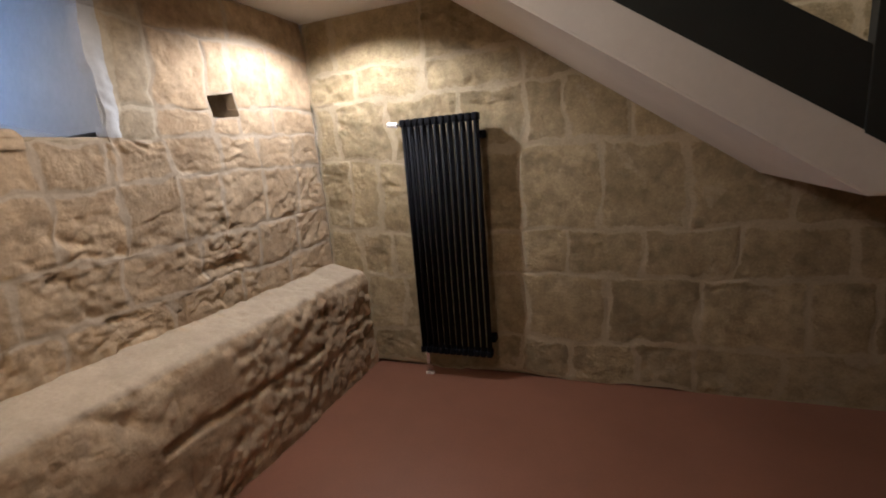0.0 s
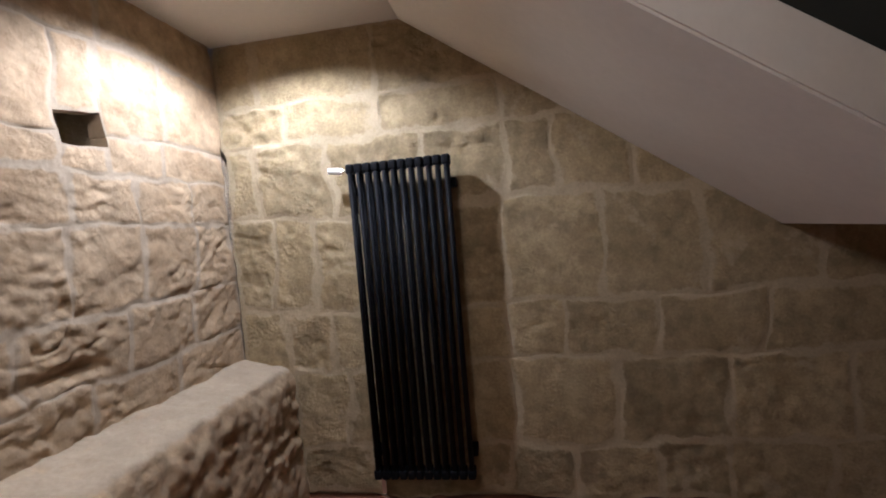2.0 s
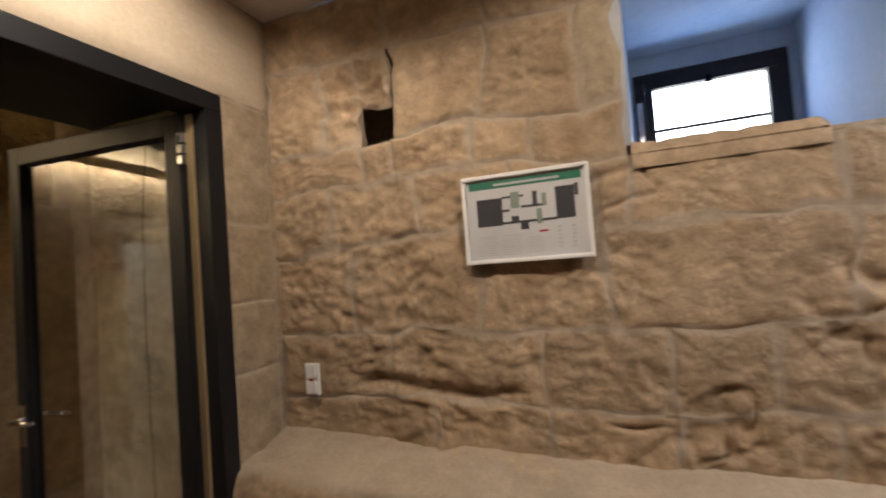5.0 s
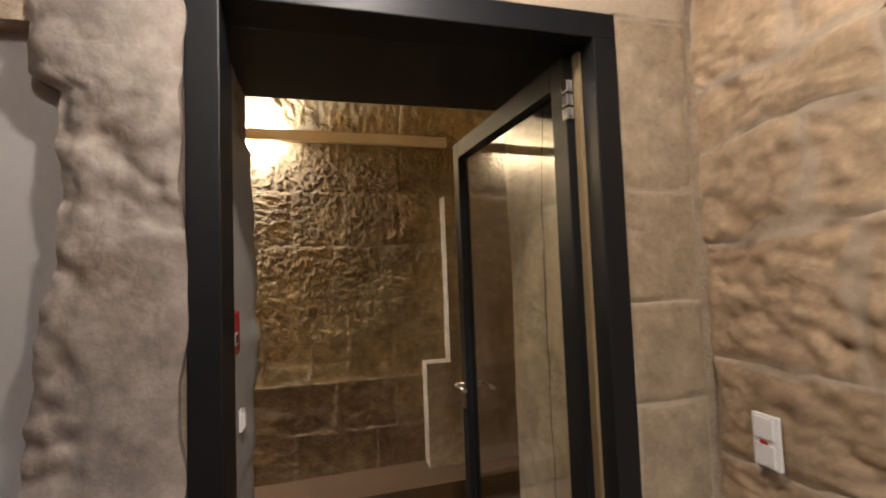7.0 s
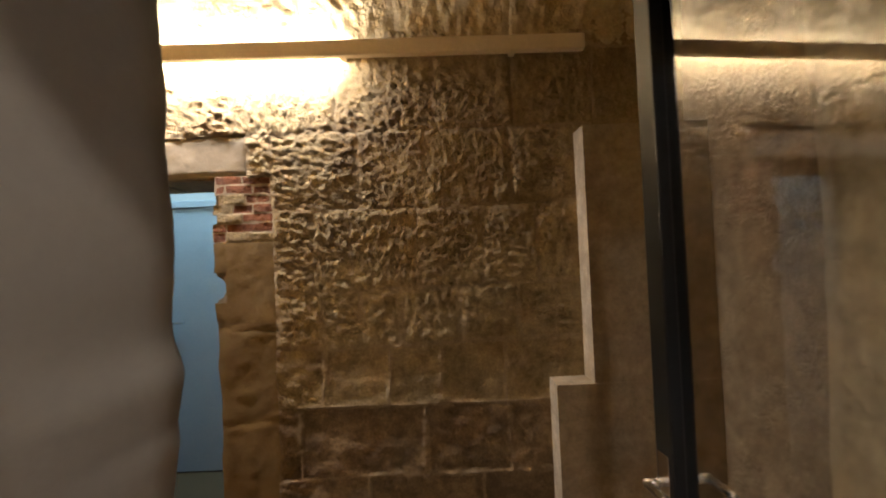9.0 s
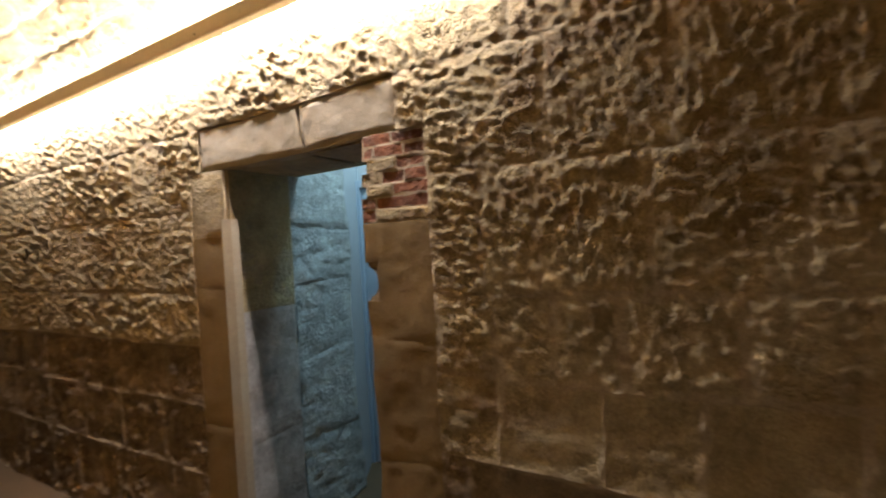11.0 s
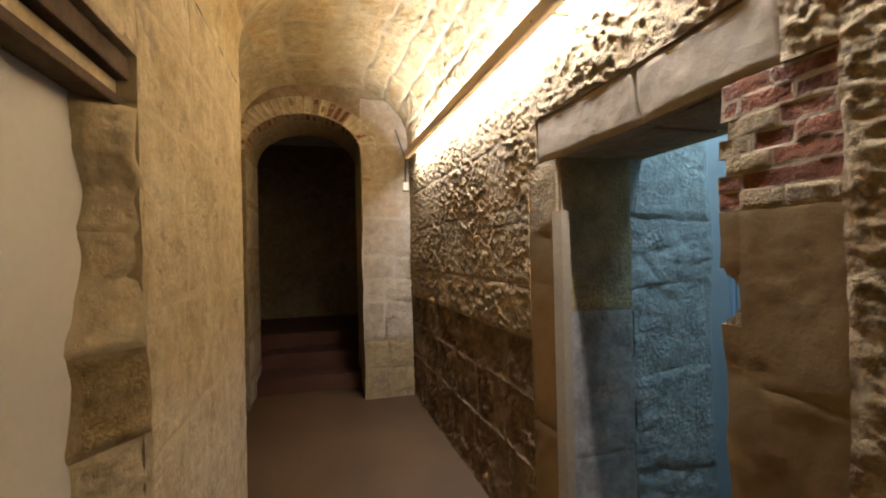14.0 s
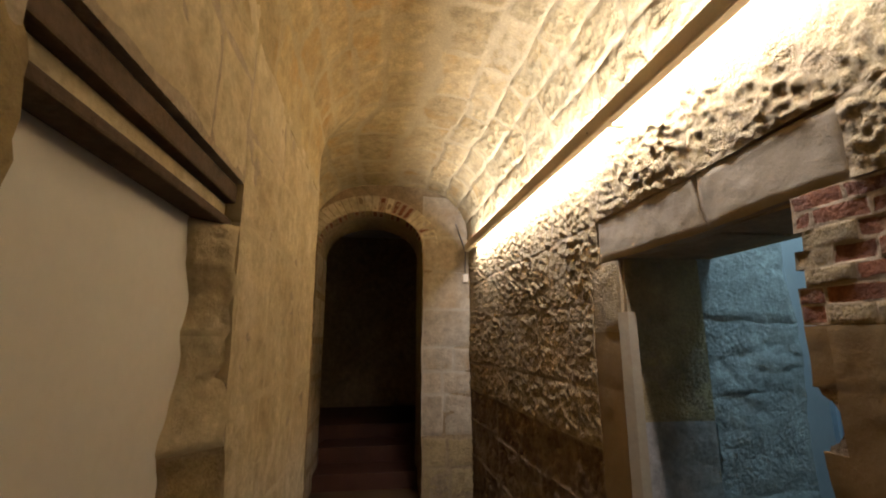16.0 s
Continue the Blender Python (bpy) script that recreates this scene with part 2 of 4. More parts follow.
GLASS = bpy.data.materials.new("clear_glass")
GLASS.use_nodes = True
gp = GLASS.node_tree.nodes["Principled BSDF"]
gp.inputs["Transmission Weight"].default_value, gp.inputs["Roughness"].default_value, gp.inputs["IOR"].default_value = 1.0, 0.0, 1.5

# ---- mesh helpers ----


def mesh_ob(name, verts, faces, material, parent=None, smooth=False, place=None, label="", joint=None):
    me = bpy.data.meshes.new(name)
    me.from_pydata([tuple(v) for v in verts], [], faces)
    if joint is not None:
        me.attributes.new("joint", "FLOAT", "POINT").data.foreach_set("value", np.asarray(joint, dtype=np.float32))
    if smooth:
        me.polygons.foreach_set("use_smooth", [True] * len(me.polygons))
    me.materials.append(material)
    ob = new(name, me)
    if parent is not None:
        ob.parent = parent
    if place is not None:
        ob.location = place
    if label:
        ob["label"] = label
    return ob


def part(name, bm, material, parent=None, label="", smooth=False):
    me = bpy.data.meshes.new(name)
    bm.normal_update()
    bm.to_mesh(me)
    bm.free()
    if smooth:
        me.polygons.foreach_set("use_smooth", [True] * len(me.polygons))
    me.materials.append(material)
    ob = new(name, me)
    if parent is not None:
        ob.parent = parent
    if label:
        ob["label"] = label
    return ob


def thing(name, place, label, category, group=""):
    ob = new(name)
    ob.location = place
    ob.empty_display_size = 0.1
    return tagged(ob, label, category, group)


def bx(bm, x0, x1, y0, y1, z0, z1, bevel=0.0):
    r = bmesh.ops.create_cube(bm, size=1)
    bmesh.ops.scale(bm, vec=(x1 - x0, y1 - y0, z1 - z0), verts=r["verts"])
    bmesh.ops.translate(bm, vec=((x0 + x1) / 2, (y0 + y1) / 2, (z0 + z1) / 2), verts=r["verts"])
    if bevel:
        es = list({e for v in r["verts"] for e in v.link_edges})
        bmesh.ops.bevel(bm, geom=es, offset=bevel, segments=2, affect="EDGES", profile=0.6)
    return bm


def box(x0, x1, y0, y1, z0, z1, bevel=0.0):
    return bx(bmesh.new(), x0, x1, y0, y1, z0, z1, bevel)


def cyl(bm, a, b, r, seg=14, r2=None):
    a, b = Vector(a), Vector(b)
    res = bmesh.ops.create_cone(bm, cap_ends=True, segments=seg, radius1=r, radius2=r if r2 is None else r2, depth=(b - a).length)
    m = Matrix.Translation((a + b) / 2) @ (b - a).to_track_quat("Z", "Y").to_matrix().to_4x4()
    bmesh.ops.transform(bm, matrix=m, verts=res["verts"])
    return bm


def prism(points, axis, lo, hi):
    """A solid from a closed outline in the plane across the axis."""
    bm = bmesh.new()
    put = {"x": lambda a, b, c: (c, a, b), "y": lambda a, b, c: (a, c, b), "z": lambda a, b, c: (a, b, c)}[axis]
    v0 = [bm.verts.new(put(a, b, lo)) for a, b in points]
    v1 = [bm.verts.new(put(a, b, hi)) for a, b in points]
    k = len(points)
    bm.faces.new(v0)
    bm.faces.new(v1[::-1])
    for i in range(k):
        bm.faces.new((v0[i], v1[i], v1[(i + 1) % k], v0[(i + 1) % k]))
    bmesh.ops.recalc_face_normals(bm, faces=bm.faces)
    return bm


# ---- stone ----


def lattice(i, j, k):
    h = (i * 374761393 + j * 668265263 + k * 2147483647 + 1013904223) & 0xFFFFFFFF
    h = ((h ^ (h >> 13)) * 1274126177) & 0xFFFFFFFF
    h = ((h ^ (h >> 16)) * 2246822519) & 0xFFFFFFFF
    return ((h ^ (h >> 15)) & 0xFFFF) / 65535.0


def vnoise(x, y, seed=0):
    """Smooth value noise from -1 to 1."""
    i, j = np.floor(x).astype(np.int64), np.floor(y).astype(np.int64)
    fx, fy = x - i, y - j
    fx, fy = fx * fx * (3 - 2 * fx), fy * fy * (3 - 2 * fy)
    k = np.int64(seed)
    a = lattice(i, j, k) * (1 - fx) + lattice(i + 1, j, k) * fx
    b = lattice(i, j + 1, k) * (1 - fx) + lattice(i + 1, j + 1, k) * fx
    return (a * (1 - fy) + b * fy) * 2 - 1


def fbm(x, y, seed=0, octaves=3):
    total, amp = 0, 1.0
    for o in range(octaves):
        total = total + amp * vnoise(x * 2**o, y * 2**o, seed + 17 * o)
        amp *= 0.5
    return total / 1.75


def chips(u, v, seed, bow=1.1, tilt=0.9):
    """Broken facets: the highest of many small tilted, bowed planes. Turned over, it gives the scoops of a pick."""
    i, j = np.floor(u).astype(np.int64), np.floor(v).astype(np.int64)
    best = np.full(np.shape(u), -9.0)
    for di in (-1, 0, 1):
        for dj in (-1, 0, 1):
            a, b = i + di, j + dj
            dx, dy = u - a - lattice(a, b, seed), v - b - lattice(a, b, seed + 1)
            high = 0.8 * (lattice(a, b, seed + 2) - 0.5)
            lean_u, lean_v = 2 * tilt * (lattice(a, b, seed + 3) - 0.5), 2 * tilt * (lattice(a, b, seed + 4) - 0.5)
            best = np.maximum(best, high + lean_u * dx + lean_v * dy - bow * (dx * dx + dy * dy))
    return best


def relief(u, v, kind, seed):
    """How far a dressed face stands out, in metres."""
    if kind == "rubble":
        w = 0.6 * vnoise(u * 7, v * 7, seed + 6)
        raw = np.clip(0.5 + 1.3 * fbm(u * 2.6, v * 3.0, seed + 4), 0.12, 1)
        crack = np.clip(1 - np.abs(vnoise(u * 2.6 + w, v * 6.5 + w, seed + 2)) / 0.08, 0, 1) * np.clip(fbm(u * 4, v * 4, seed + 9) - 0.05, 0, 1)
        pits = np.clip(fbm(u * 13, v * 16, seed + 5) - 0.32, 0, 1)
        broken = 0.016 * (chips(u * 9 + w, v * 13 + w, seed + 1) - 0.1) + 0.0125 * (chips(u * 24 - w, v * 32 + w, seed + 8) - 0.1)
        return 0.008 * fbm(u * 4.5, v * 5.5, seed) + raw * (broken - 0.035 * pits) + 0.0022 * fbm(u * 38, v * 42, seed + 3) - 0.04 * crack
    if kind in ("pick", "finepick"):
        fine = 1.45 if kind == "finepick" else 1.0
        t = 0.9 + 0.6 * np.sin(seed * 1.7)
        w = 0.5 * vnoise(u * 9, v * 9, seed + 9)
        p, q = u * np.cos(t) + v * np.sin(t), -u * np.sin(t) + v * np.cos(t)
        deep = 0.3 + 1.0 * np.clip(0.5 + 1.1 * fbm(u * 2.0, v * 2.0, 33), 0, 1)
        scoop = chips(p * 20 * fine + w, q * 36 * fine - w, seed, 1.3, 0.75)
        small = chips(p * 40 - w, q * 52 + w, seed + 12, 1.2, 0.8)
        return 0.004 + 0.0035 * fbm(u * 4, v * 4, seed + 2) - deep * (0.0105 * scoop + 0.0055 * small) / fine ** 1.3 + 0.0014 * fbm(u * 40, v * 44, seed + 4, 2)
    if kind == "worn":
        w = 0.5 * vnoise(u * 6, v * 6, seed + 6)
        raw = np.clip(0.15 + 1.2 * fbm(u * 2.8, v * 3.2, seed + 4), 0, 1)
        return 0.006 * fbm(u * 3.5, v * 4, seed) + 0.0030 * fbm(u * 17, v * 22, seed + 3) + raw * 0.010 * chips(u * 14 + w, v * 19 - w, seed + 1) - 0.014 * np.clip(fbm(u * 11, v * 13, seed + 8) - 0.35, 0, 1)
    if kind == "smear":
        # plaster thrown and wiped over broken stone
        w = 0.7 * vnoise(u * 5, v * 4, seed + 6)
        bare = np.clip(3 * fbm(u * 5.0, v * 4.0, seed + 4) + 2.5 * np.clip(v - 1.35, -0.4, 0.25) - 0.3, 0, 1)
        return 0.010 * fbm(u * 6, v * 4, seed) + 0.003 * fbm(u * 15, v * 12, seed + 2) - bare * (0.012 - 0.015 * chips(u * 12 + w, v * 12 - w, seed + 1) - 0.010 * chips(u * 32, v * 32, seed + 11)) - 0.03 * np.clip(fbm(u * 12, v * 10, seed + 8) - 0.42, 0, 1)
    return 0.004 * fbm(u * 4, v * 4, seed) + 0.002 * fbm(u * 25, v * 25, seed + 3, 2) - 0.006 * np.clip(fbm(u * 7, v * 8, seed + 8) - 0.55, 0, 1)


def patch(u0, u1, v0, v1, res, kind, seed, proud=0.014, edge=0.022, sink=0.03, flush=None, rim="worn", level=0.008, stray=1.0, ruff=0.35):
    """A stone's face as a raised field whose rim drops below the mortar, with a skirt behind it: u, v, n and faces."""
    nx, ny = max(3, int((u1 - u0) / res)), max(3, int((v1 - v0) / res))
    U, V = np.meshgrid(np.linspace(u0, u1, nx + 1), np.linspace(v0, v1, ny + 1), indexing="ij")
    wob = stray * (0.018 * fbm(U * 6, V * 6, seed + 31) + 0.006 * fbm(U * 30, V * 30, seed + 37))
    d = np.minimum(np.minimum(U - u0, u1 - U), np.minimum(V - v0, v1 - V))
    cut = np.minimum(np.hypot(np.minimum(U - u0, u1 - U), np.minimum(V - v0, v1 - V)), 0.05)
    d = np.minimum(d, cut * 0.85) + np.where(d > 1e-6, wob, 0)
    fall = np.clip(1 - d / edge, 0, 1) ** 1.4
    N = proud + relief(U, V, kind, seed) * (1 - 0.35 * fall) - (proud + sink) * fall
    if flush is not None:
        # joints that run nearly level with the faces, now and then lost altogether
        joint = flush * np.clip(0.3 + 1.1 * fbm(U * 1.6, V * 1.6, 205), 0, 1)
        N = (1 - fall) * (proud + relief(U, V, kind, 7 if kind == rim else seed)) + fall * (level + ruff * relief(U, V, rim, 7) - joint)
    n = (nx + 1) * (ny + 1)
    idx = np.arange(n).reshape(nx + 1, ny + 1)
    quads = np.stack([idx[:-1, :-1], idx[1:, :-1], idx[1:, 1:], idx[:-1, 1:]], -1).reshape(-1, 4)
    rim = np.concatenate([idx[:-1, 0], idx[-1, :-1], idx[:0:-1, -1], idx[0, :0:-1]])
    top, back = n + np.arange(len(rim)), n + len(rim) + np.arange(len(rim))
    skirt = np.stack([top, back, np.roll(back, -1), np.roll(top, -1)], -1)
    u = np.concatenate([U.ravel(), U.ravel()[rim], U.ravel()[rim]])
    v = np.concatenate([V.ravel(), V.ravel()[rim], V.ravel()[rim]])
    h = np.concatenate([N.ravel(), N.ravel()[rim], np.full(len(rim), -0.07)])
    mortar = np.concatenate([fall.ravel(), np.ones(2 * len(rim))])
    return u, v, h, np.concatenate([quads, skirt]), mortar


def lay_stone(wall, name, to_world, rect, res, kind, seed, material, flip=False, warp=0.0, **more):
    u, v, h, faces, mortar = patch(*rect, res, kind, seed, **more)
    if warp:
        u, v = (u + warp * (fbm(u * 2.3, v * 2.6, 71) + 0.28 * fbm(u * 9, v * 9, 73)),
                v + warp * (fbm(u * 2.1 + 9, v * 2.4, 72) + 0.28 * fbm(u * 9 + 4, v * 9, 74)))
    P = to_world(u, v, h)
    c = P.mean(0)
    if flip:
        faces = faces[:, ::-1]
    return mesh_ob(name, P - c, faces.tolist(), material, wall, True, tuple(c), joint=mortar)


def cut_rect(r, holes, least=0.05):
    out = [r]
    for a0, a1, b0, b1 in holes:
        nxt = []
        for u0, u1, v0, v1 in out:
            if u1 <= a0 or u0 >= a1 or v1 <= b0 or v0 >= b1:
                nxt.append((u0, u1, v0, v1))
                continue
            nxt += [(u0, a0, v0, v1), (a1, u1, v0, v1), (max(u0, a0), min(u1, a1), v0, b0), (max(u0, a0), min(u1, a1), b1, v1)]
        out = [q for q in nxt if q[1] - q[0] > least and q[3] - q[2] > least]
    return out


def courses(levels, u0, u1, joints, rng, lo=0.32, hi=0.62):
    """Stones of a wall in courses: joints, where known, by course; the rest at random widths."""
    out = []
    for i, (v0, v1) in enumerate(zip(levels, levels[1:])):
        known = sorted(j for j in joints.get(i, []) if u0 < j < u1)
        marks, ends = [u0], known + [u1]
        for e in ends:
            while e - marks[-1] > hi * 1.25:
                step = rng.uniform(lo, hi)
                if e - marks[-1] - step < lo * 0.7:
                    step = (e - marks[-1]) / 2
                marks.append(marks[-1] + step)
            if e - marks[-1] > 0.04:
                marks.append(e)
        for a, b in zip(marks, marks[1:]):
            out.append((a, b, v0, v1, i))
    return out


def stone_wall(wall, to_world, levels, u0, u1, joints, holes, kind, material, seed, res=0.03, flip=False, pick=None, gap=0.001, name="stone", **more):
    rng = random.Random(seed)
    k = 0
    for a, b, c, d, row in courses(levels, u0, u1, joints, rng):
        for r in cut_rect((a, b, c, d), holes):
            k += 1
            kd, mt = kind, material
            if pick:
                got = pick(r, rng)
                if got is None:
                    continue
                kd, mt = got
            q = (r[0] + gap, r[1] - gap, r[2] + gap, r[3] - gap)
            extra = dict(more)
            extra["rim"], extra["level"] = kind, more.get("proud", 0.014) * 0.8
            extra["proud"] = more.get("proud", 0.014) * (rng.uniform(0.85, 1.2) if "flush" in more else rng.uniform(0.6, 1.35))
            lay_stone(wall, name, to_world, q, res, kd, seed * 100 + k, mt, flip, **extra)


def wall_x(x, n):
    """A wall across x whose face looks along n (+1 or -1): u runs along y."""
    return lambda u, v, h: np.stack([x + n * h, u, v], -1)


def wall_y(y, n):
    return lambda u, v, h: np.stack([u, y + n * h, v], -1)


def far_map(u, v, h):
    return np.stack([u, FAR_A + FAR_SLOPE * u + h, v], -1)


def structure(name, bm, material, label=""):
    return tagged(part(name, bm, material), label, kind="structure")

# ---- the large structure ----
XW, YN, YD, YC = -2.0, 2.95, -0.875, -1.61          # west wall, north wall, door wall on both its faces
DX0, DX1, DTOP = -1.735, -0.665, 2.245              # doorway between room and corridor
PX0, PX1 = -0.45, 0.42                              # walled-up opening beside it
BX0, BX1, BTOP = 0.015, 0.82, 1.958                 # low doorway in the corridor wall
END, ARCH0, ARCH1, SPRING, RISE = 3.85, -2.485, -1.335, 2.62, 0.40


def slab(name, material, *boxes, label=""):
    bm = bmesh.new()
    for b in boxes:
        bx(bm, *b)
    return structure(name, bm, material, label)


slab("floor_room", TERRA, (-2.4, 4.2, -0.9, 3.25, -0.1, 0.0), label="smooth matt terracotta red painted floor")
slab("floor_corridor", CONCRETE, (-2.4, 4.33, -5.0, -0.9, -0.1, 0.0), label="smooth tan brown screed corridor floor")


def panels(u0, u1, v0, v1, holes):
    return cut_rect((u0, u1, v0, v1), holes, 0.001)


W_HOLES = [(0.45, 1.60, 1.70, 2.66), (1.94, 2.22, 1.93, 2.17), (-0.62, -0.24, 1.98, 2.46)]
wall_west = slab("wall_west", MORTAR, *[(-2.25, XW - 0.045, a, b, c, d) for a, b, c, d in panels(-1.61, 3.25, 0, 2.66, W_HOLES)],
                 (-2.40, -2.25, -1.61, 0.45, 0, 2.66), (-2.40, -2.25, 1.60, 3.25, 0, 2.66), label="rough limestone rubble wall with lime mortar joints")
wall_north = slab("wall_north", MORTAR, (-2.4, 4.2, YN + 0.035, 3.25, 0, 4.2), label="coursed limestone wall with wide mortar joints")
wall_door = slab("wall_door", MORTAR, (-2.4, DX0, YC, YD, 0, 3.4), (DX0, DX1, YC, YD, DTOP + 0.015, 3.4), (DX1, PX0, YC, YD, 0, 3.4),
                 (PX0, PX1, YC, YD, 2.09, 3.4), (PX1, 1.95, YC, YD, 0, 3.4), (1.95, 4.2, -1.25, YD, 0, 3.4),
                 label="thick stone wall between room and corridor")
slab("wall_east", MORTAR, (4.2, 4.4, -1.25, 3.25, 0, 4.2))
slab("ceiling_room", CEILPAINT, (XW, -0.885, YD, YN, CEIL, 2.8), (-0.885, 4.2, YD, 1.8, CEIL, 2.8), label="smooth white painted ceiling")
slab("wall_stairwell", PLASTER, (-0.99, 4.2, 1.68, 1.8, 2.8, 4.2), (-1.1, -0.99, 1.68, YN, 2.8, 4.2))
slab("ceiling_stairwell", CEILPAINT, (-1.1, 4.2, 1.68, 3.25, 4.2, 4.3))

# deep splayed window opening
slab_e = bmesh.new()
for pts, ax, lo, hi in (([(-2.018, 0.56), (-3.57, 0.645), (-3.57, 0.40), (-2.018, 0.45)], "z", 1.88, 2.9),
                        ([(-2.018, 1.385), (-3.57, 1.53), (-3.57, 1.80), (-2.018, 1.60)], "z", 1.88, 2.9)):
    b = prism(pts, ax, lo, hi)
    me = bpy.data.meshes.new("tmp")
    b.to_mesh(me)
    b.free()
    slab_e.from_mesh(me)
    bpy.data.meshes.remove(me)
structure("window_reveal", slab_e, LIMEWASH, "limewashed sides of a deep window recess in blue daylight")
structure("window_recess_sill", prism([(-2.26, 1.862), (-3.57, 2.13), (-3.57, 1.70), (-2.26, 1.70)], "y", 0.46, 1.59), LIMEWASH)
structure("window_sill_stone", box(-2.262, -2.006, 0.46, 1.59, 1.702, 1.850, 0.012), STONE_P)


def sill_lump():
    """Rough mortar left standing on part of the sill stone."""
    ys, xs = np.linspace(0.555, 1.06, 60), np.linspace(0, 1, 14)
    Y, K = np.meshgrid(ys, xs, indexing="ij")
    top = 1.850 + (0.030 + 0.012 * fbm(Y * 7, K * 2, 91) + 0.008 * chips(Y * 22, K * 6, 92)) * np.clip((1.06 - Y) / 0.02, 0, 1) * np.clip((1 - np.abs(2 * K - 1)) * 5, 0, 1) ** 0.5
    X = -1.992 - 0.26 * np.maximum(K - 0.06, 0) + 0.008 * fbm(Y * 9, K, 93)
    top = np.where(K < 0.01, 1.80, np.where(K < 0.2, np.maximum(top, 1.862 + 0.014 * fbm(Y * 9, K, 94) - 0.015 * (Y > 1.045)), top))
    V = np.concatenate([np.stack([X, Y, top], -1).reshape(-1, 3), np.stack([X, Y, np.full_like(X, 1.846)], -1).reshape(-1, 3)])
    idx = np.arange(Y.size).reshape(Y.shape)
    F = np.stack([idx[:-1, :-1], idx[:-1, 1:], idx[1:, 1:], idx[1:, :-1]], -1).reshape(-1, 4)
    tagged(mesh_ob("window_sill_mortar", V, np.concatenate([F, F[:, ::-1] + Y.size]).tolist(), STONE, None, True), kind="structure")


sill_lump()
structure("window_recess_ceiling", prism([(-2.018, 2.69), (-3.57, 2.77), (-3.57, 2.95), (-2.018, 2.95)], "y", 0.46, 1.59), LIMEWASH)
slab("wall_window_back", LIMEWASH, *[(-3.75, -3.575, a, b, c, d) for a, b, c, d in panels(0.3, 1.9, 1.7, 3.0, [(0.665, 1.49, 2.08, 2.655)])])

# corridor: leaning wall with a low doorway, vault, arch at the end


def lean(x0, x1, z0, z1, thick=0.36):
    return prism([(x0, far_y(x0) - 0.03), (x1, far_y(x1) - 0.03), (x1, far_y(x1) - thick), (x0, far_y(x0) - thick)], "z", z0, z1)


def joined(name, material, bms, label=""):
    bm = bmesh.new()
    for b in bms:
        me = bpy.data.meshes.new("tmp")
        b.to_mesh(me)
        b.free()
        bm.from_mesh(me)
        bpy.data.meshes.remove(me)
    return structure(name, bm, material, label)


def notch(side):
    """A broken corner of the jamb, above or below its deepest point."""
    q = [(0.08, 0.085), (0.0, 0.085), (0.012, 0.058), (0.034, 0.046), (0.052, 0.02), (0.08, 0.0)]
    return prism([(BX0 - a, 1.415 + side * b) for a, b in q], "y", FAR_A - 0.36, FAR_A)


wall_south = joined("wall_south", MORTAR_C, [lean(-2.4, BX0, 0, 1.33), lean(-2.4, BX0 - 0.08, 1.33, 1.50), lean(-2.4, BX0, 1.50, 3.4), lean(BX1, 4.0, 0, 3.4), lean(BX0, 0.316, BTOP, 3.4), lean(0.348, BX1, BTOP, 3.4), lean(0.316, 0.348, 2.02, 3.4), notch(-1), notch(1)],
                    "rough picked ochre stone corridor wall")
slab("wall_corridor_west", MORTAR_C, (-2.55, -2.4, -3.6, -1.61, 0, 3.4))
slab("roof_over_vault", PLASTER, (-2.5, 7.1, -3.7, -0.9, 3.4, 3.5))
arch_pts = [((ARCH0 + ARCH1) / 2 + (ARCH0 - ARCH1) / 2 * math.cos(math.pi * i / 24), SPRING + RISE * math.sin(math.pi * i / 24)) for i in range(25)]
wall_end = structure("wall_end", prism([(-3.25, 0), (-3.25, 3.4), (-0.9, 3.4), (-0.9, 0), (ARCH1, 0)] + arch_pts[::-1] + [(ARCH0, 0)], "x", END, 4.75),
                     MORTAR_C, "stone end wall pierced by a brick-edged arch")
# The darker stone on these walls stands in for the dimness beyond the arch.
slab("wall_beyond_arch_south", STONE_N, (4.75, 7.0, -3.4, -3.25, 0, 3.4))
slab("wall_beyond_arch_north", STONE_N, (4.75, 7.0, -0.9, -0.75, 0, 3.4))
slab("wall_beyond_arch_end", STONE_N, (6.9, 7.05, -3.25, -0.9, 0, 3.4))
slab("floor_beyond_arch", SHADETERRA, (5.3, 6.9, -3.25, -0.9, -0.1, 0.51), (4.75, 5.3, ARCH1, -0.9, -0.1, 0.3), (4.75, 5.3, -3.25, ARCH0, -0.1, 0.3), label="terracotta landing beyond the arch, toned dark for shade")
stairs = thing("arch_steps", (4.8, -1.9, 0), "two low terracotta steps inside a dark archway, toned dark for shade", "steps")
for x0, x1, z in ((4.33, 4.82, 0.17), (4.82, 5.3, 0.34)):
    part("step", box(x0 - 4.8, x1 - 4.8, ARCH0 + 1.9 + 0.004, ARCH1 + 1.9 - 0.004, -0.02, z, 0.008), SHADETERRA, stairs)

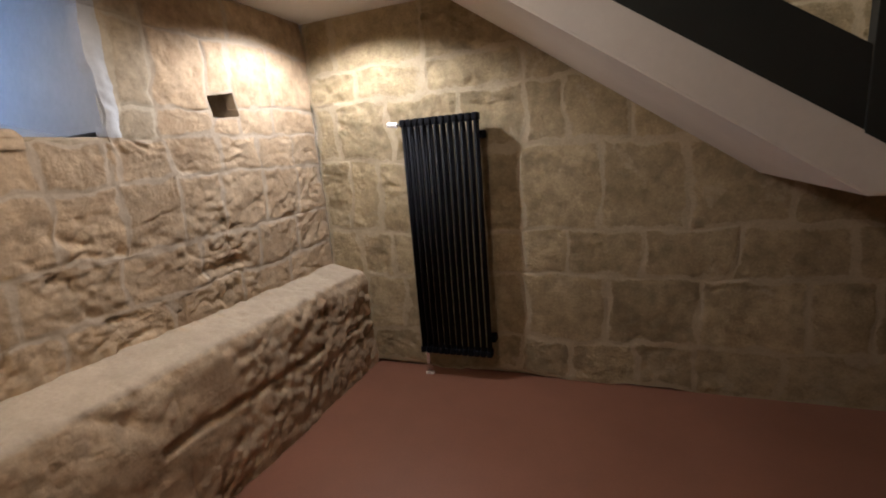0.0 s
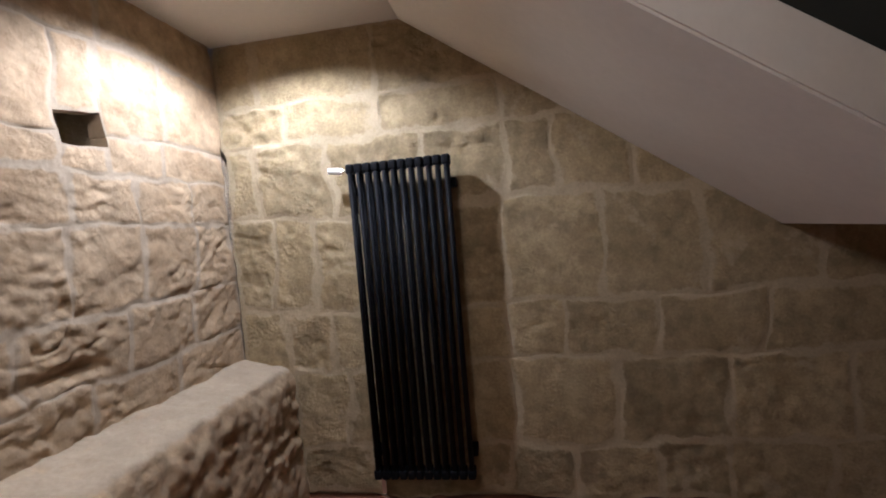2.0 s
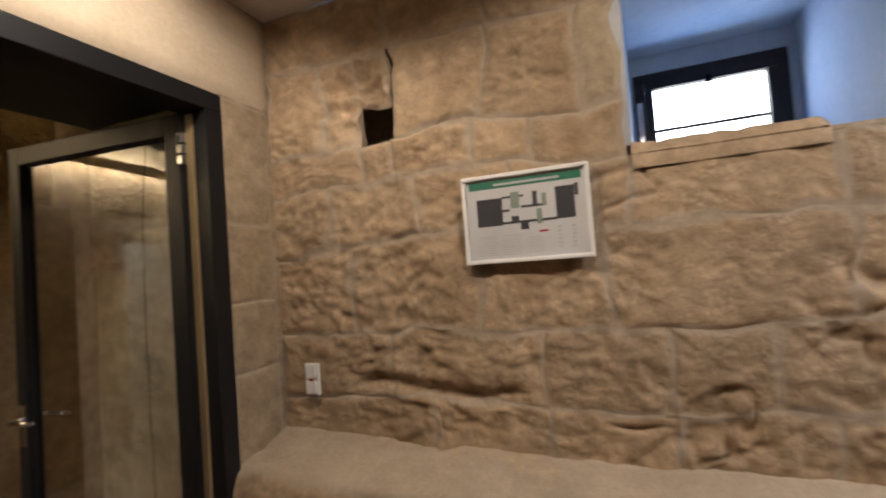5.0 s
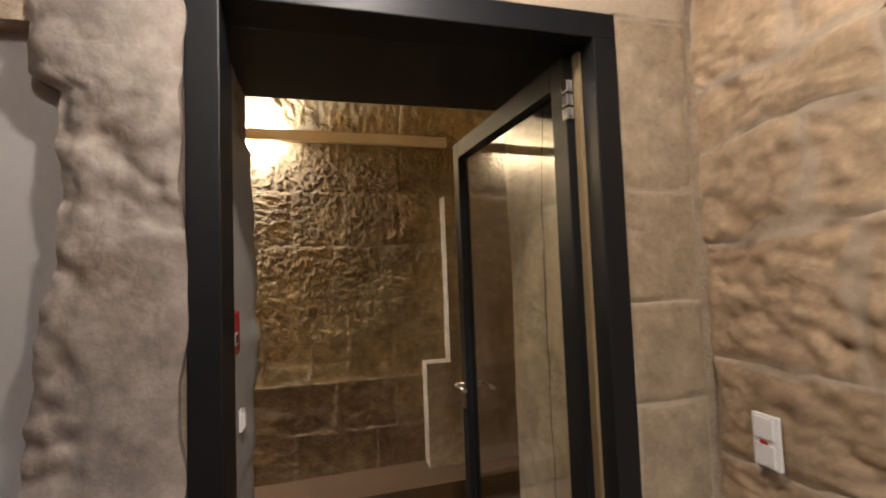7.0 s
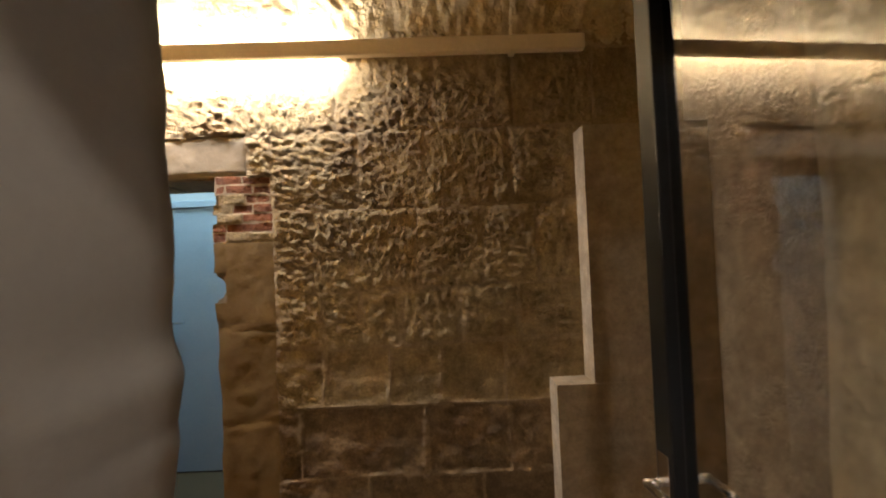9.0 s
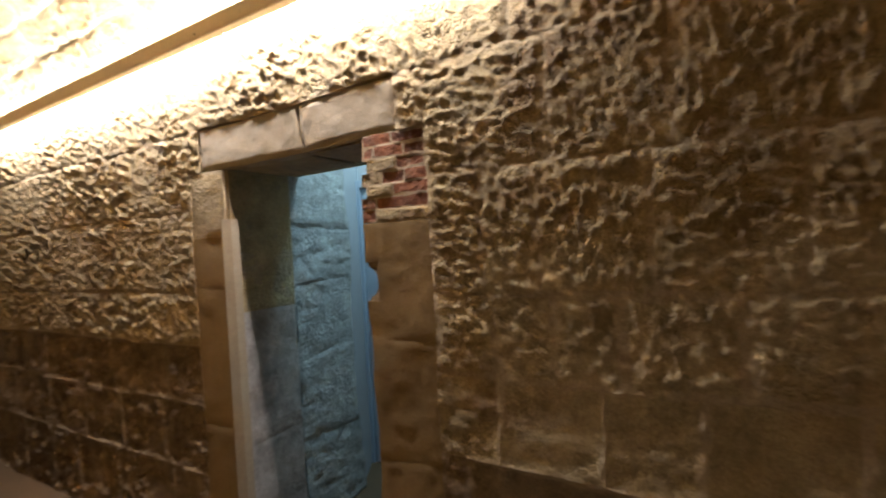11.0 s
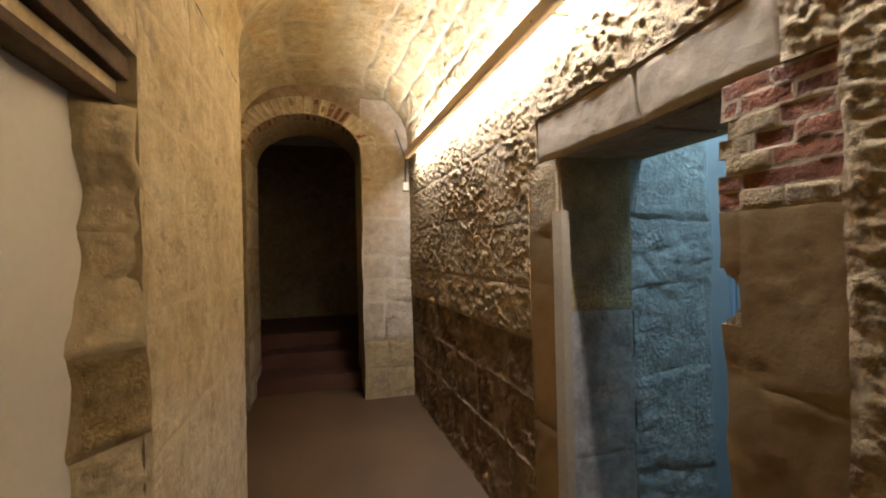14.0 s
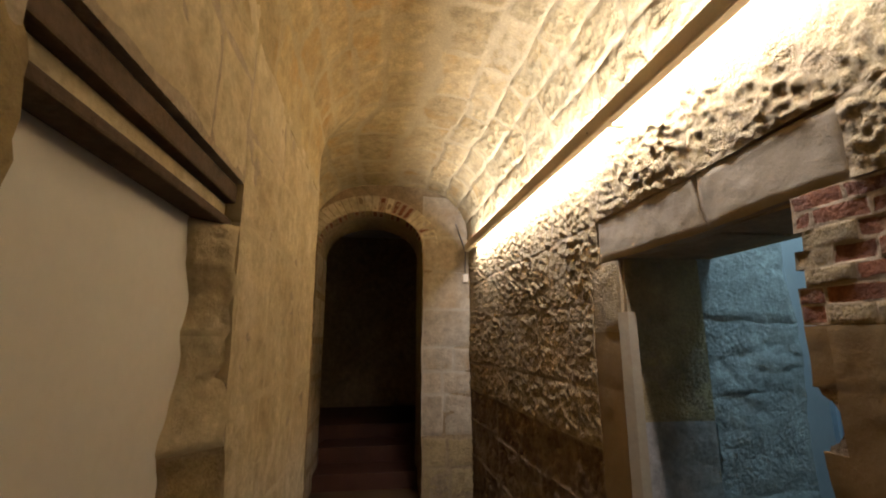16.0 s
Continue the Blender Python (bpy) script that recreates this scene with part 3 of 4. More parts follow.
# passage behind the low doorway
joined("wall_passage_east", GREYPLASTER, [prism([(0.86, -3.44), (0.87, -3.95), (1.06, -4.30), (1.06, -5.0), (1.3, -5.0), (1.3, -3.44)], "z", 0, 3.2)])
slab("wall_passage_back", GREYPLASTER, (-0.4, 0.16, -4.45, -4.30, 0, 3.2), (0.16, 1.06, -4.45, -4.30, 2.02, 3.2))
slab("wall_passage_west", GREYPLASTER, (-0.5, -0.35, -4.45, -3.47, 0, 3.2))
# Added lintel, carried up to the ceiling to keep shaft daylight off the reveal.
slab("passage_inner_lintel", STONE_C, (-0.05, 0.862, -3.54, -3.458, 1.965, 3.195), label="inner stone lintel added behind the low doorway to shade its upper reveal")
slab("ceiling_passage", PLASTER, *[(a, b, c, d, 3.2, 3.3) for a, b, c, d in panels(-0.5, 1.3, -4.6, -3.44, [(0.18, 0.66, -4.05, -3.67)])])

# vault of squared stones over the corridor: one mesh


def vault_map(u, v, h):
    """u along the corridor, v up the curve from the leaning wall, from 0 to 1."""
    k = np.clip((u - 1.85) / 0.8, 0, 1)
    s, n = far_y(u), YC + 0.004 + 0.34 * k * k * (3 - 2 * k)
    a, c, t = (n - s) / 2, (n + s) / 2, math.pi * v
    k = 1.0 - h / 0.75
    co, si = np.cos(t), np.abs(np.sin(t))
    return np.stack([u, c - a * k * np.sign(co) * np.abs(co) ** 0.72, 2.56 + 0.77 * k * si ** 0.72], -1)


def build_vault():
    rng = random.Random(5)
    V, F, J, count = [], [], [], 0
    gx, gv = np.meshgrid(np.linspace(-2.4, END, 90), np.linspace(0, 1, 40), indexing="ij")
    base = vault_map(gx.ravel(), gv.ravel(), 0.003 * fbm(gx.ravel() * 8, gv.ravel() * 20, 3))
    idx = np.arange(gx.size).reshape(gx.shape)
    V.append(base)
    J.append(np.ones(len(base)))
    F.append(np.stack([idx[:-1, :-1], idx[:-1, 1:], idx[1:, 1:], idx[1:, :-1]], -1).reshape(-1, 4))
    count += len(base)
    rows = 10
    for r in range(rows):
        v0, v1 = r / rows, (r + 1) / rows
        u = -2.4 - rng.uniform(0, 0.4)
        while u < END:
            w = rng.uniform(0.34, 0.62)
            a, b = max(u, -2.4), min(u + w, END)
            u += w
            if b - a < 0.08:
                continue
            kind = "pick" if r < 4 or r < 7 and rng.random() < 0.6 else "worn"
            pu, pv, ph, f, pj = patch(a, b, v0 * 2.36, v1 * 2.36, 0.014, kind, 900 + count % 977, proud=rng.uniform(0.009, 0.013), edge=0.05, flush=0.0, level=0.009, ruff=1.0, stray=2.0)
            pu, pv = pu + 0.05 * fbm(pu * 2.2, pv * 2.4, 71), pv + 0.05 * fbm(pu * 2.0 + 9, pv * 2.2, 72) * np.clip(np.minimum(pv, 2.36 - pv) * 6, 0, 1)
            J.append(pj)
            P = vault_map(pu, pv / 2.36, np.where(ph < -0.06, -0.03, ph * 0.9))
            V.append(P)
            F.append(f[:, ::-1] + count)
            count += len(P)
    ob = mesh_ob("ceiling_vault", np.concatenate(V), np.concatenate(F).tolist(), VAULT, None, True, joint=np.concatenate(J))
    tagged(ob, "barrel vault of worn ochre limestone blocks", kind="structure")


build_vault()

# ---- room: fixtures and furniture ----


def radiator():
    x0, n, pitch, z0, z1, y = -1.215, 12, 0.0468, 0.185, 1.90, 2.845
    t = thing("radiator", (x0 + n * pitch / 2, y, 0), "tall black column radiator on the stone wall", "radiator")
    ox = -n * pitch / 2
    for i in range(n):
        x = ox + (i + 0.5) * pitch
        bm = bmesh.new()
        for dy in (-0.022, 0.022):
            cyl(bm, (x, dy, z0 + 0.03), (x, dy, z1 - 0.03), 0.0125, 14)
        for zc in (z0 + 0.026, z1 - 0.026):
            bx(bm, x - 0.0215, x + 0.0215, -0.036, 0.036, zc - 0.026, zc + 0.026, 0.011)
        part("column", bm, BLACK, t, smooth=True)
    for zb in (z0 + 0.12, z1 - 0.14):
        part("wall_bracket", box(ox - 0.012, ox + 0.03, 0.03, 0.105, zb - 0.025, zb + 0.025, 0.004), BLACK, t)
        part("wall_bracket", box(-ox - 0.03, -ox + 0.012, 0.03, 0.105, zb - 0.025, zb + 0.025, 0.004), BLACK, t)
    bm = cyl(bmesh.new(), (ox, 0, z1 - 0.03), (ox - 0.03, 0, z1 - 0.03), 0.011)
    valve = part("valve", bm, CHROME, t, "chrome radiator valve")
    bm = cyl(bmesh.new(), (ox - 0.03, 0, z1 - 0.03), (ox - 0.10, 0, z1 - 0.022), 0.019, 18, 0.016)
    part("thermostat_head", bm, WHITEPL, valve, "white thermostat head")
    bm = cyl(bmesh.new(), (ox + 0.045, 0, z0), (ox + 0.045, 0, 0.09), 0.014)
    cyl(bm, (ox + 0.045, 0, 0.09), (ox + 0.045, 0, 0.075), 0.021)
    cyl(bm, (ox + 0.03, 0, 0.075), (ox + 0.03, 0, 0.0), 0.008)
    cyl(bm, (ox + 0.065, 0, 0.075), (ox + 0.065, 0, 0.0), 0.008)
    part("supply_pipe", bm, CHROME, t, "chrome supply pipes into the floor")
    for xx in (ox + 0.03, ox + 0.065):
        part("floor_rosette", cyl(bmesh.new(), (xx, 0, 0.0), (xx, 0, 0.012), 0.017), WHITEPL, t)


radiator()


def ledge():
    """A worn stone bench along the west wall, swept along its length."""
    y0, y1, n = -0.874, 2.949, 380
    prof = [(-1.672, 0.0), (-1.672, 0.12), (-1.675, 0.25), (-1.675, 0.38), (-1.68, 0.50), (-1.68, 0.60), (-1.685, 0.69), (-1.69, 0.755), (-1.705, 0.80), (-1.73, 0.825), (-1.77, 0.835),
            (-1.82, 0.842), (-1.88, 0.85), (-1.94, 0.862), (-1.99, 0.875), (-2.03, 0.88)]
    dense = []
    for (a, b), (c, d) in zip(prof, prof[1:]):
        k = max(1, int(math.hypot(c - a, d - b) / 0.014))
        dense += [(a + (c - a) * i / k, b + (d - b) * i / k) for i in range(k)]
    dense.append(prof[-1])
    P = np.array(dense)
    T = np.gradient(P, axis=0)
    nrm = np.stack([T[:, 1], -T[:, 0]], -1) / np.hypot(T[:, 0], T[:, 1])[:, None]
    ys = np.linspace(y0, y1, n)
    S = np.arange(len(P)) * 0.014
    YY, SS = np.meshgrid(ys, S, indexing="ij")
    # blocks along the length part at joints
    joint = np.min(np.abs(ys[:, None] - np.array([-0.45, 0.12, 0.72, 1.2, 1.75, 2.3])[None, :] + 0.03 * fbm(SS[:1].ravel() * 3, SS[:1].ravel(), 4).mean()), axis=1)
    seam = np.clip(1 - joint / 0.018, 0, 1)[:, None]
    low = np.clip(1 - np.abs(SS - 0.42 - 0.05 * fbm(YY * 2, YY * 0, 12)) / 0.03, 0, 1) * (fbm(YY * 1.7, YY * 0 + 3, 21) > -0.25)
    wv = 0.4 * vnoise(YY * 5, SS * 5, 6)
    rough = np.where(P[None, :, 1] > 0.80, 0.5, 1.0)
    raw = np.clip(0.55 + 1.2 * fbm(YY * 2.2, SS * 2.6, 31), 0.1, 1)
    H = 0.016 * fbm(YY * 3.2, SS * 4, 7) + 0.002 * fbm(YY * 36, SS * 38, 5)
    H = H + rough * raw * (0.017 * (chips(YY * 6 + wv, SS * 7 + wv, 8) - 0.1) + 0.016 * (chips(YY * 20 - wv, SS * 22 + wv, 18) - 0.1))
    H = H - 0.04 * rough * np.clip(fbm(YY * 6, SS * 8, 9) - 0.3, 0, 1) - 0.007 * seam * (0.4 + fbm(YY * 5, SS * 5, 77)) - 0.03 * low
    # the arris is broken away in places
    arris = np.clip(1 - np.hypot(P[:, 0] + 1.70, P[:, 1] - 0.80) / 0.09, 0, 1)[None, :]
    H = H - 0.07 * arris * np.clip(fbm(YY * 3.1, YY * 0 + 2, 51) + 0.25 * chips(YY * 9, YY * 0, 52), 0, 1)
    H = np.minimum(H, 0.025)
    wiped = np.clip((P[None, :, 1] - 0.78) / 0.05, 0, 1) * np.clip(0.75 + 0.6 * fbm(YY * 2.5, SS * 5, 61), 0, 1)
    drop = 0.035 * np.clip((ys - 1.0) / 2, 0, 1) - 0.03 * np.clip((0.2 - ys), 0, 1)
    X = P[None, :, 0] + nrm[None, :, 0] * H
    Z = P[None, :, 1] + nrm[None, :, 1] * H
    Z = np.where(P[None, :, 1] > 0.3, Z - drop[:, None] * (P[None, :, 1] / 0.85), Z)
    Z[:, 0] = 0.0
    t = thing("stone_ledge", (-1.85, 1.0, 0.0), "worn rough limestone bench ledge along the wall", "stone ledge")
    stops = [0] + [int(np.argmin(np.abs(ys - j))) for j in (-0.45, 0.12, 0.72, 1.2, 1.75, 2.3)] + [n - 1]
    for i0, i1 in zip(stops, stops[1:]):
        V = np.stack([X[i0:i1 + 1] + 1.85, YY[i0:i1 + 1] - 1.0, Z[i0:i1 + 1]], -1).reshape(-1, 3)
        idx = np.arange(V.shape[0]).reshape(i1 - i0 + 1, len(P))
        F = np.stack([idx[:-1, :-1], idx[1:, :-1], idx[1:, 1:], idx[:-1, 1:]], -1).reshape(-1, 4).tolist()
        mesh_ob("block", V, F, STONE, t, True, joint=wiped[i0:i1 + 1].ravel())


ledge()


def stair():
    t = thing("staircase", (0, 2.375, 0), "white rendered staircase underside with dark steel side plate", "staircase")
    x0, z0, x1, z1 = -0.885, 2.66, 0.935, 1.405
    k = (z1 - z0) / (x1 - x0)
    ya, yb = 1.80 - 2.375, 2.948 - 2.375
    soffit = [(x0 - 0.25, z0 - 0.25 * k), (x1, z1), (2.6, 1.39), (2.6, 1.575), (x1 + 0.03, z1 + 0.175), (x0 - 0.25, z0 - 0.25 * k + 0.185)]
    bm = prism(soffit, "y", ya, yb)
    bmesh.ops.bevel(bm, geom=[e for e in bm.edges if abs(e.verts[0].co.y - ya) < 1e-4 and abs(e.verts[1].co.y - ya) < 1e-4], offset=0.008, segments=2, affect="EDGES")
    part("slab", bm, PLASTER, t, "white plastered stair slab")
    side = [(x0 - 0.25, z0 - 0.25 * k + 0.187), (0.905, z1 + 0.187 - k * -0.03), (0.905, z1 + 0.455 + 0.02), (x0 - 0.25, z0 - 0.25 * k + 0.46)]
    part("side_plate", prism(side, "y", ya + 0.012, ya + 0.022), PLATE, t, "dark painted steel side plate")
    part("post", box(0.907, 0.985, ya + 0.005, ya + 0.055, 1.57, 2.75, 0.003), PLATE, t, "dark steel newel post")
    for i in range(9):
        x = x1 - 0.262 * i
        zt = z1 + 0.18 - k * (x1 - x)
        part("tread", prism([(x, zt - 0.02), (x, zt - 0.262 * k), (x - 0.262, zt - 0.262 * k), (x - 0.262, zt - 0.262 * k - 0.02)], "y", ya + 0.03, yb), PLASTER, t)


stair()


def downlight(x, y, z):
    t = thing("downlight", (x, y, z), "small round recessed ceiling downlight, switched on", "ceiling light", "ceiling downlights")
    bm = bmesh.new()
    bmesh.ops.create_circle(bm, segments=28, radius=0.045)
    bmesh.ops.create_circle(bm, segments=28, radius=0.034)
    bmesh.ops.bridge_loops(bm, edges=bm.edges[:])
    r = bmesh.ops.extrude_face_region(bm, geom=bm.faces[:])
    bmesh.ops.translate(bm, vec=(0, 0, -0.006), verts=[v for v in r["geom"] if isinstance(v, bmesh.types.BMVert)])
    part("trim_ring", bm, WHITEPL, t)
    part("lens", cyl(bmesh.new(), (0, 0, -0.001), (0, 0, -0.004), 0.033, 24), LENS, t, "glowing lamp lens")
    return t


for lx, ly in DOWNLIGHTS:
    downlight(lx, ly, CEIL)


def plan_frame():
    t = thing("framed_plan", (XW + 0.004, 0.21, 1.687), "white framed printed floor plan on the stone wall", "framed plan")
    w, h = 0.215, 0.153
    for y0, y1, z0, z1 in ((-w, w, h - 0.014, h), (-w, w, -h, -h + 0.014), (-w, -w + 0.014, -h + 0.014, h - 0.014), (w - 0.014, w, -h + 0.014, h - 0.014)):
        part("frame_bar", box(0.012, 0.040, y0, y1, z0, z1, 0.004), WHITEPL, t)
    part("back_board", box(0.010, 0.026, -w + 0.006, w - 0.006, -h + 0.006, h - 0.006), INK, t)
    part("sheet", box(0.0262, 0.0275, -w + 0.012, w - 0.012, -h + 0.012, h - 0.012), PAPER, t, "white printed sheet")

    def ink(name, y0, y1, z0, z1, m, d=0.0283):
        part(name, box(0.0276, d, y0, y1, z0, z1), m, t)
    ink("header_bar", -0.19, 0.19, 0.105, 0.131, GREENINK)
    ink("header_line", -0.10, 0.12, 0.113, 0.121, PALEINK, 0.0287)
    for y0, y1, z0, z1 in ((-0.165, -0.075, -0.025, 0.070), (0.105, 0.165, -0.020, 0.085), (0.166, 0.178, 0.05, 0.09), (-0.075, 0.105, -0.022, -0.014), (-0.015, 0.012, -0.045, -0.022),
                           (-0.075, 0.00, 0.066, 0.073), (-0.010, 0.07, 0.028, 0.036), (0.03, 0.045, 0.036, 0.08), (-0.075, -0.05, 0.02, 0.028), (-0.045, -0.02, -0.014, 0.003)):
        ink("plan_block", y0, y1, z0, z1, INK)
    for y0, y1, z0, z1 in ((-0.045, -0.015, 0.03, 0.085), (0.04, 0.058, -0.03, 0.02), (0.06, 0.075, 0.03, 0.07)):
        ink("plan_green_block", y0, y1, z0, z1, mat_green, 0.0285)
    for i in range(9):
        ink("text_line", -0.165, -0.10, -0.062 - i * 0.008, -0.0595 - i * 0.008, PALEINK)
        ink("text_line", -0.085, -0.02, -0.062 - i * 0.008, -0.0595 - i * 0.008, PALEINK)
    for i in range(7):
        ink("text_line", 0.005, 0.055, -0.075 - i * 0.008, -0.0725 - i * 0.008, PALEINK)
    ink("red_mark", 0.045, 0.075, -0.058, -0.052, REDPL)
    for y in (0.105, 0.15):
        for i in range(6):
            ink("symbol", y, y + 0.012, -0.05 - i * 0.013, -0.043 - i * 0.013, PALEINK)


mat_green = mat("grey_green_ink", (0.22, 0.27, 0.21), (0.25, 0.30, 0.24), 0.4, 9, 60, 0.0, 0.0, 0.03)
plan_frame()


def switch_plate(name, x, y, z, axis, w, h, label, rockers):
    t = thing(name, (x, y, z), label, "light switch")
    if axis == "x":
        part("plate", box(0.0, 0.012, -w / 2, w / 2, -h / 2, h / 2, 0.004), WHITEPL, t)
        for i in range(rockers):
            c = (i - (rockers - 1) / 2) * h / rockers
            part("rocker", box(0.012, 0.017, -w * 0.34, w * 0.34, c - h / rockers * 0.4, c + h / rockers * 0.4, 0.002), WHITEPL, t)
        part("red_lamp", box(0.017, 0.0185, -0.01, 0.01, -0.005, 0.003), REDPL, t, "small red mark")
    else:
        part("plate", box(-0.012, 0.0, -w / 2, w / 2, -h / 2, h / 2, 0.004), WHITEPL, t)
        part("rocker", box(-0.017, -0.012, -w * 0.34, w * 0.34, -h * 0.34, h * 0.34, 0.002), WHITEPL, t)


switch_plate("light_switch", XW + 0.022, -0.705, 1.118, "x", 0.068, 0.128, "white double wall switch on the rough stone wall", 2)
switch_plate("corridor_switch", DX1 - 0.0155, -1.34, 1.125, "-x", 0.045, 0.065, "white square switch on the grey plastered reveal", 1)


def call_point():
    t = thing("fire_call_point", (DX1 - 0.009, -1.175, 1.407), "red fire alarm call point on grey plaster", "fire alarm")
    part("housing", box(-0.030, 0.0, -0.060, 0.060, -0.060, 0.060, 0.006), REDPL, t)
    part("window", box(-0.032, -0.030, -0.020, 0.020, -0.032, 0.004, 0.001), WHITEPL, t, "white press panel")
    part("symbol", box(-0.0332, -0.032, -0.013, 0.013, -0.026, -0.004), INK, t)


call_point()


def window():
    t = thing("window", (-3.60, 1.077, 2.37), "small dark brown framed window with bright sky outside", "window")
    y0, y1, z0, z1 = -0.41, 0.41, -0.285, 0.28
    for a, b, c, d in ((y0, y1, z1 - 0.055, z1), (y0, y1, z0, z0 + 0.05), (y0, y0 + 0.06, z0 + 0.05, z1 - 0.055), (y1 - 0.06, y1, z0 + 0.05, z1 - 0.055)):
        part("frame", box(-0.03, 0.035, a, b, c, d, 0.005), BROWNFR, t)
    y0, y1, z0, z1 = y0 + 0.06, y1 - 0.06, z0 + 0.05, z1 - 0.055
    for a, b, c, d in ((y0, y1, z1 - 0.05, z1), (y0, y1, z0, z0 + 0.04), (y0, y0 + 0.05, z0 + 0.04, z1 - 0.05), (y1 - 0.05, y1, z0 + 0.04, z1 - 0.05)):
        part("sash", box(-0.01, 0.05, a + 0.002, b - 0.002, c, d, 0.005), BROWNFR, t)
    part("glazing_bar", box(0.0, 0.03, y0 + 0.05, y1 - 0.05, -0.095, -0.078, 0.003), BROWNFR, t)
    part("catch", box(0.05, 0.075, -0.018, 0.018, z1 - 0.075, z1 - 0.03, 0.005), BLACK, t)
    part("stay", box(0.04, 0.06, -0.40, -0.365, -0.18, 0.10, 0.004), CHROME, t, "pale metal window stay")
    p = part("pane", box(0.008, 0.014, y0 + 0.045, y1 - 0.045, z0 + 0.035, z1 - 0.045), GLASS, t)
    p.visible_shadow = False


window()
tagged(part("outside_sky", box(-4.32, -4.3, 0.2, 2.0, 1.9, 3.2), OUTSIDE), kind="structure")


def recess_lamp():
    t = thing("recess_spotlight", (-2.34, 0.975, 2.70), "black box spotlight under the window recess ceiling", "spotlight")
    part("body", box(-0.09, 0.09, -0.055, 0.055, -0.075, 0.0, 0.006), BLACK, t)
    part("lens", box(-0.06, 0.06, -0.035, 0.035, -0.079, -0.075, 0.001), PLATE, t)
    part("bracket", box(-0.02, 0.02, -0.02, 0.02, 0.0, 0.03, 0.002), BLACK, t)


recess_lamp()

# ---- glazed steel door ----


def door_frame():
    t = tagged(new("door_frame"), "dark anthracite steel door frame set in the stone wall", "door frame")
    t.location = ((DX0 + DX1) / 2, YD - 0.05, 0)
    ox = t.location.x
    for a, b in ((DX0 - ox + 0.003, DX0 - ox + 0.073), (DX1 - ox - 0.073, DX1 - ox - 0.003)):
        part("jamb", box(a, b, -0.06, 0.065, 0, DTOP - 0.07, 0.004), STEEL, t)
    part("head", box(DX0 - ox + 0.003, DX1 - ox - 0.003, -0.06, 0.065, DTOP - 0.07, DTOP, 0.004), STEEL, t)
    part("seal", box(DX0 - ox + 0.073, DX0 - ox + 0.083, -0.05, 0.0, 0.01, DTOP - 0.08), BRASS, t, "brass coloured seal strip")


door_frame()


def glass_door():
    """Leaf with its hinge at the origin, along -y; it stands open into the corridor."""
    t = thing("glass_door", (-1.655, -0.955, 0.0), "open glazed door with dark anthracite steel frame", "door")
    w, h, s, d = 0.93, 2.165, 0.075, 0.03
    for a, b, c, e in ((-s, 0.0, 0.012, h), (-w, -w + 0.062, 0.012, h), (-w + 0.062, -s, h - 0.075, h), (-w + 0.062, -s, 0.012, 0.11)):
        part("stile" if e - c > 1 else "rail", box(-d, d, a, b, c, e, 0.004), STEEL, t)
    p = part("pane", box(-0.005, 0.005, -w + 0.055, -s + 0.008, 0.10, h - 0.068), GLASS, t)
    p.visible_shadow = False
    for sx in (1, -1):
        bm = bmesh.new()
        cyl(bm, (sx * d, -w + 0.032, 1.03), (sx * (d + 0.045), -w + 0.032, 1.03), 0.010)
        cyl(bm, (sx * (d + 0.04), -w + 0.032, 1.03), (sx * (d + 0.04), -w + 0.155, 1.03), 0.009)
        part("handle", bm, CHROME, t, "chrome lever handle", True)
    part("lock_plate", box(d, d + 0.004, -w + 0.012, -w + 0.052, 0.92, 1.09, 0.001), CHROME, t)
    for z in (0.25, 2.03):
        bm = bmesh.new()
        for k in range(3):
            bx(bm, 0.012, 0.036, -0.012, 0.012, z - 0.055 + k * 0.04, z - 0.02 + k * 0.04, 0.003)
        part("hinge", bm, CHROME, t, "metal hinge")
    t.rotation_euler = (0, 0, radians(4.5))


glass_door()

# ---- corridor fixtures ----


def batten():
    x0, x1 = -1.84, 3.46
    t = thing("light_batten", (0, 0, LEDZ), "long beige wall batten with hidden warm light strip", "wall light")
    bm = prism([(x0, far_y(x0) + 0.095), (x1, far_y(x1) + 0.095), (x1, far_y(x1) + 0.14), (x0, far_y(x0) + 0.14)], "z", -0.037, 0.037)
    bmesh.ops.bevel(bm, geom=bm.edges[:], offset=0.004, segments=2, affect="EDGES")
    part("profile", bm, BEIGE, t, "beige painted profile")
    for k, x in enumerate((-1.5, -0.66, 0.7, 2.0, 3.3)):
        part("wall_bracket", box(x - 0.015, x + 0.015, far_y(x) - 0.01, far_y(x) + 0.0955, -0.012, 0.012), BEIGE, t)
    part("screw", cyl(bmesh.new(), (0.77, far_y(0.77) + 0.138, -0.015), (0.77, far_y(0.77) + 0.1425, -0.015), 0.006), CHROME, t)


batten()


def cable_box():
    t = thing("junction_box", (END - 0.02, -2.955, 2.27), "small pale junction box with cable beside the arch", "junction box")
    part("box", box(-0.025, 0.02, -0.03, 0.03, -0.045, 0.045, 0.006), BEIGE, t)
    bm = bmesh.new()
    cyl(bm, (-0.005, 0.0, 0.04), (-0.005, -0.005, 0.30), 0.006, 8)
    cyl(bm, (-0.005, -0.005, 0.30), (-0.005, 0.10, 0.62), 0.006, 8)
    part("cable", bm, INK, t)


cable_box()


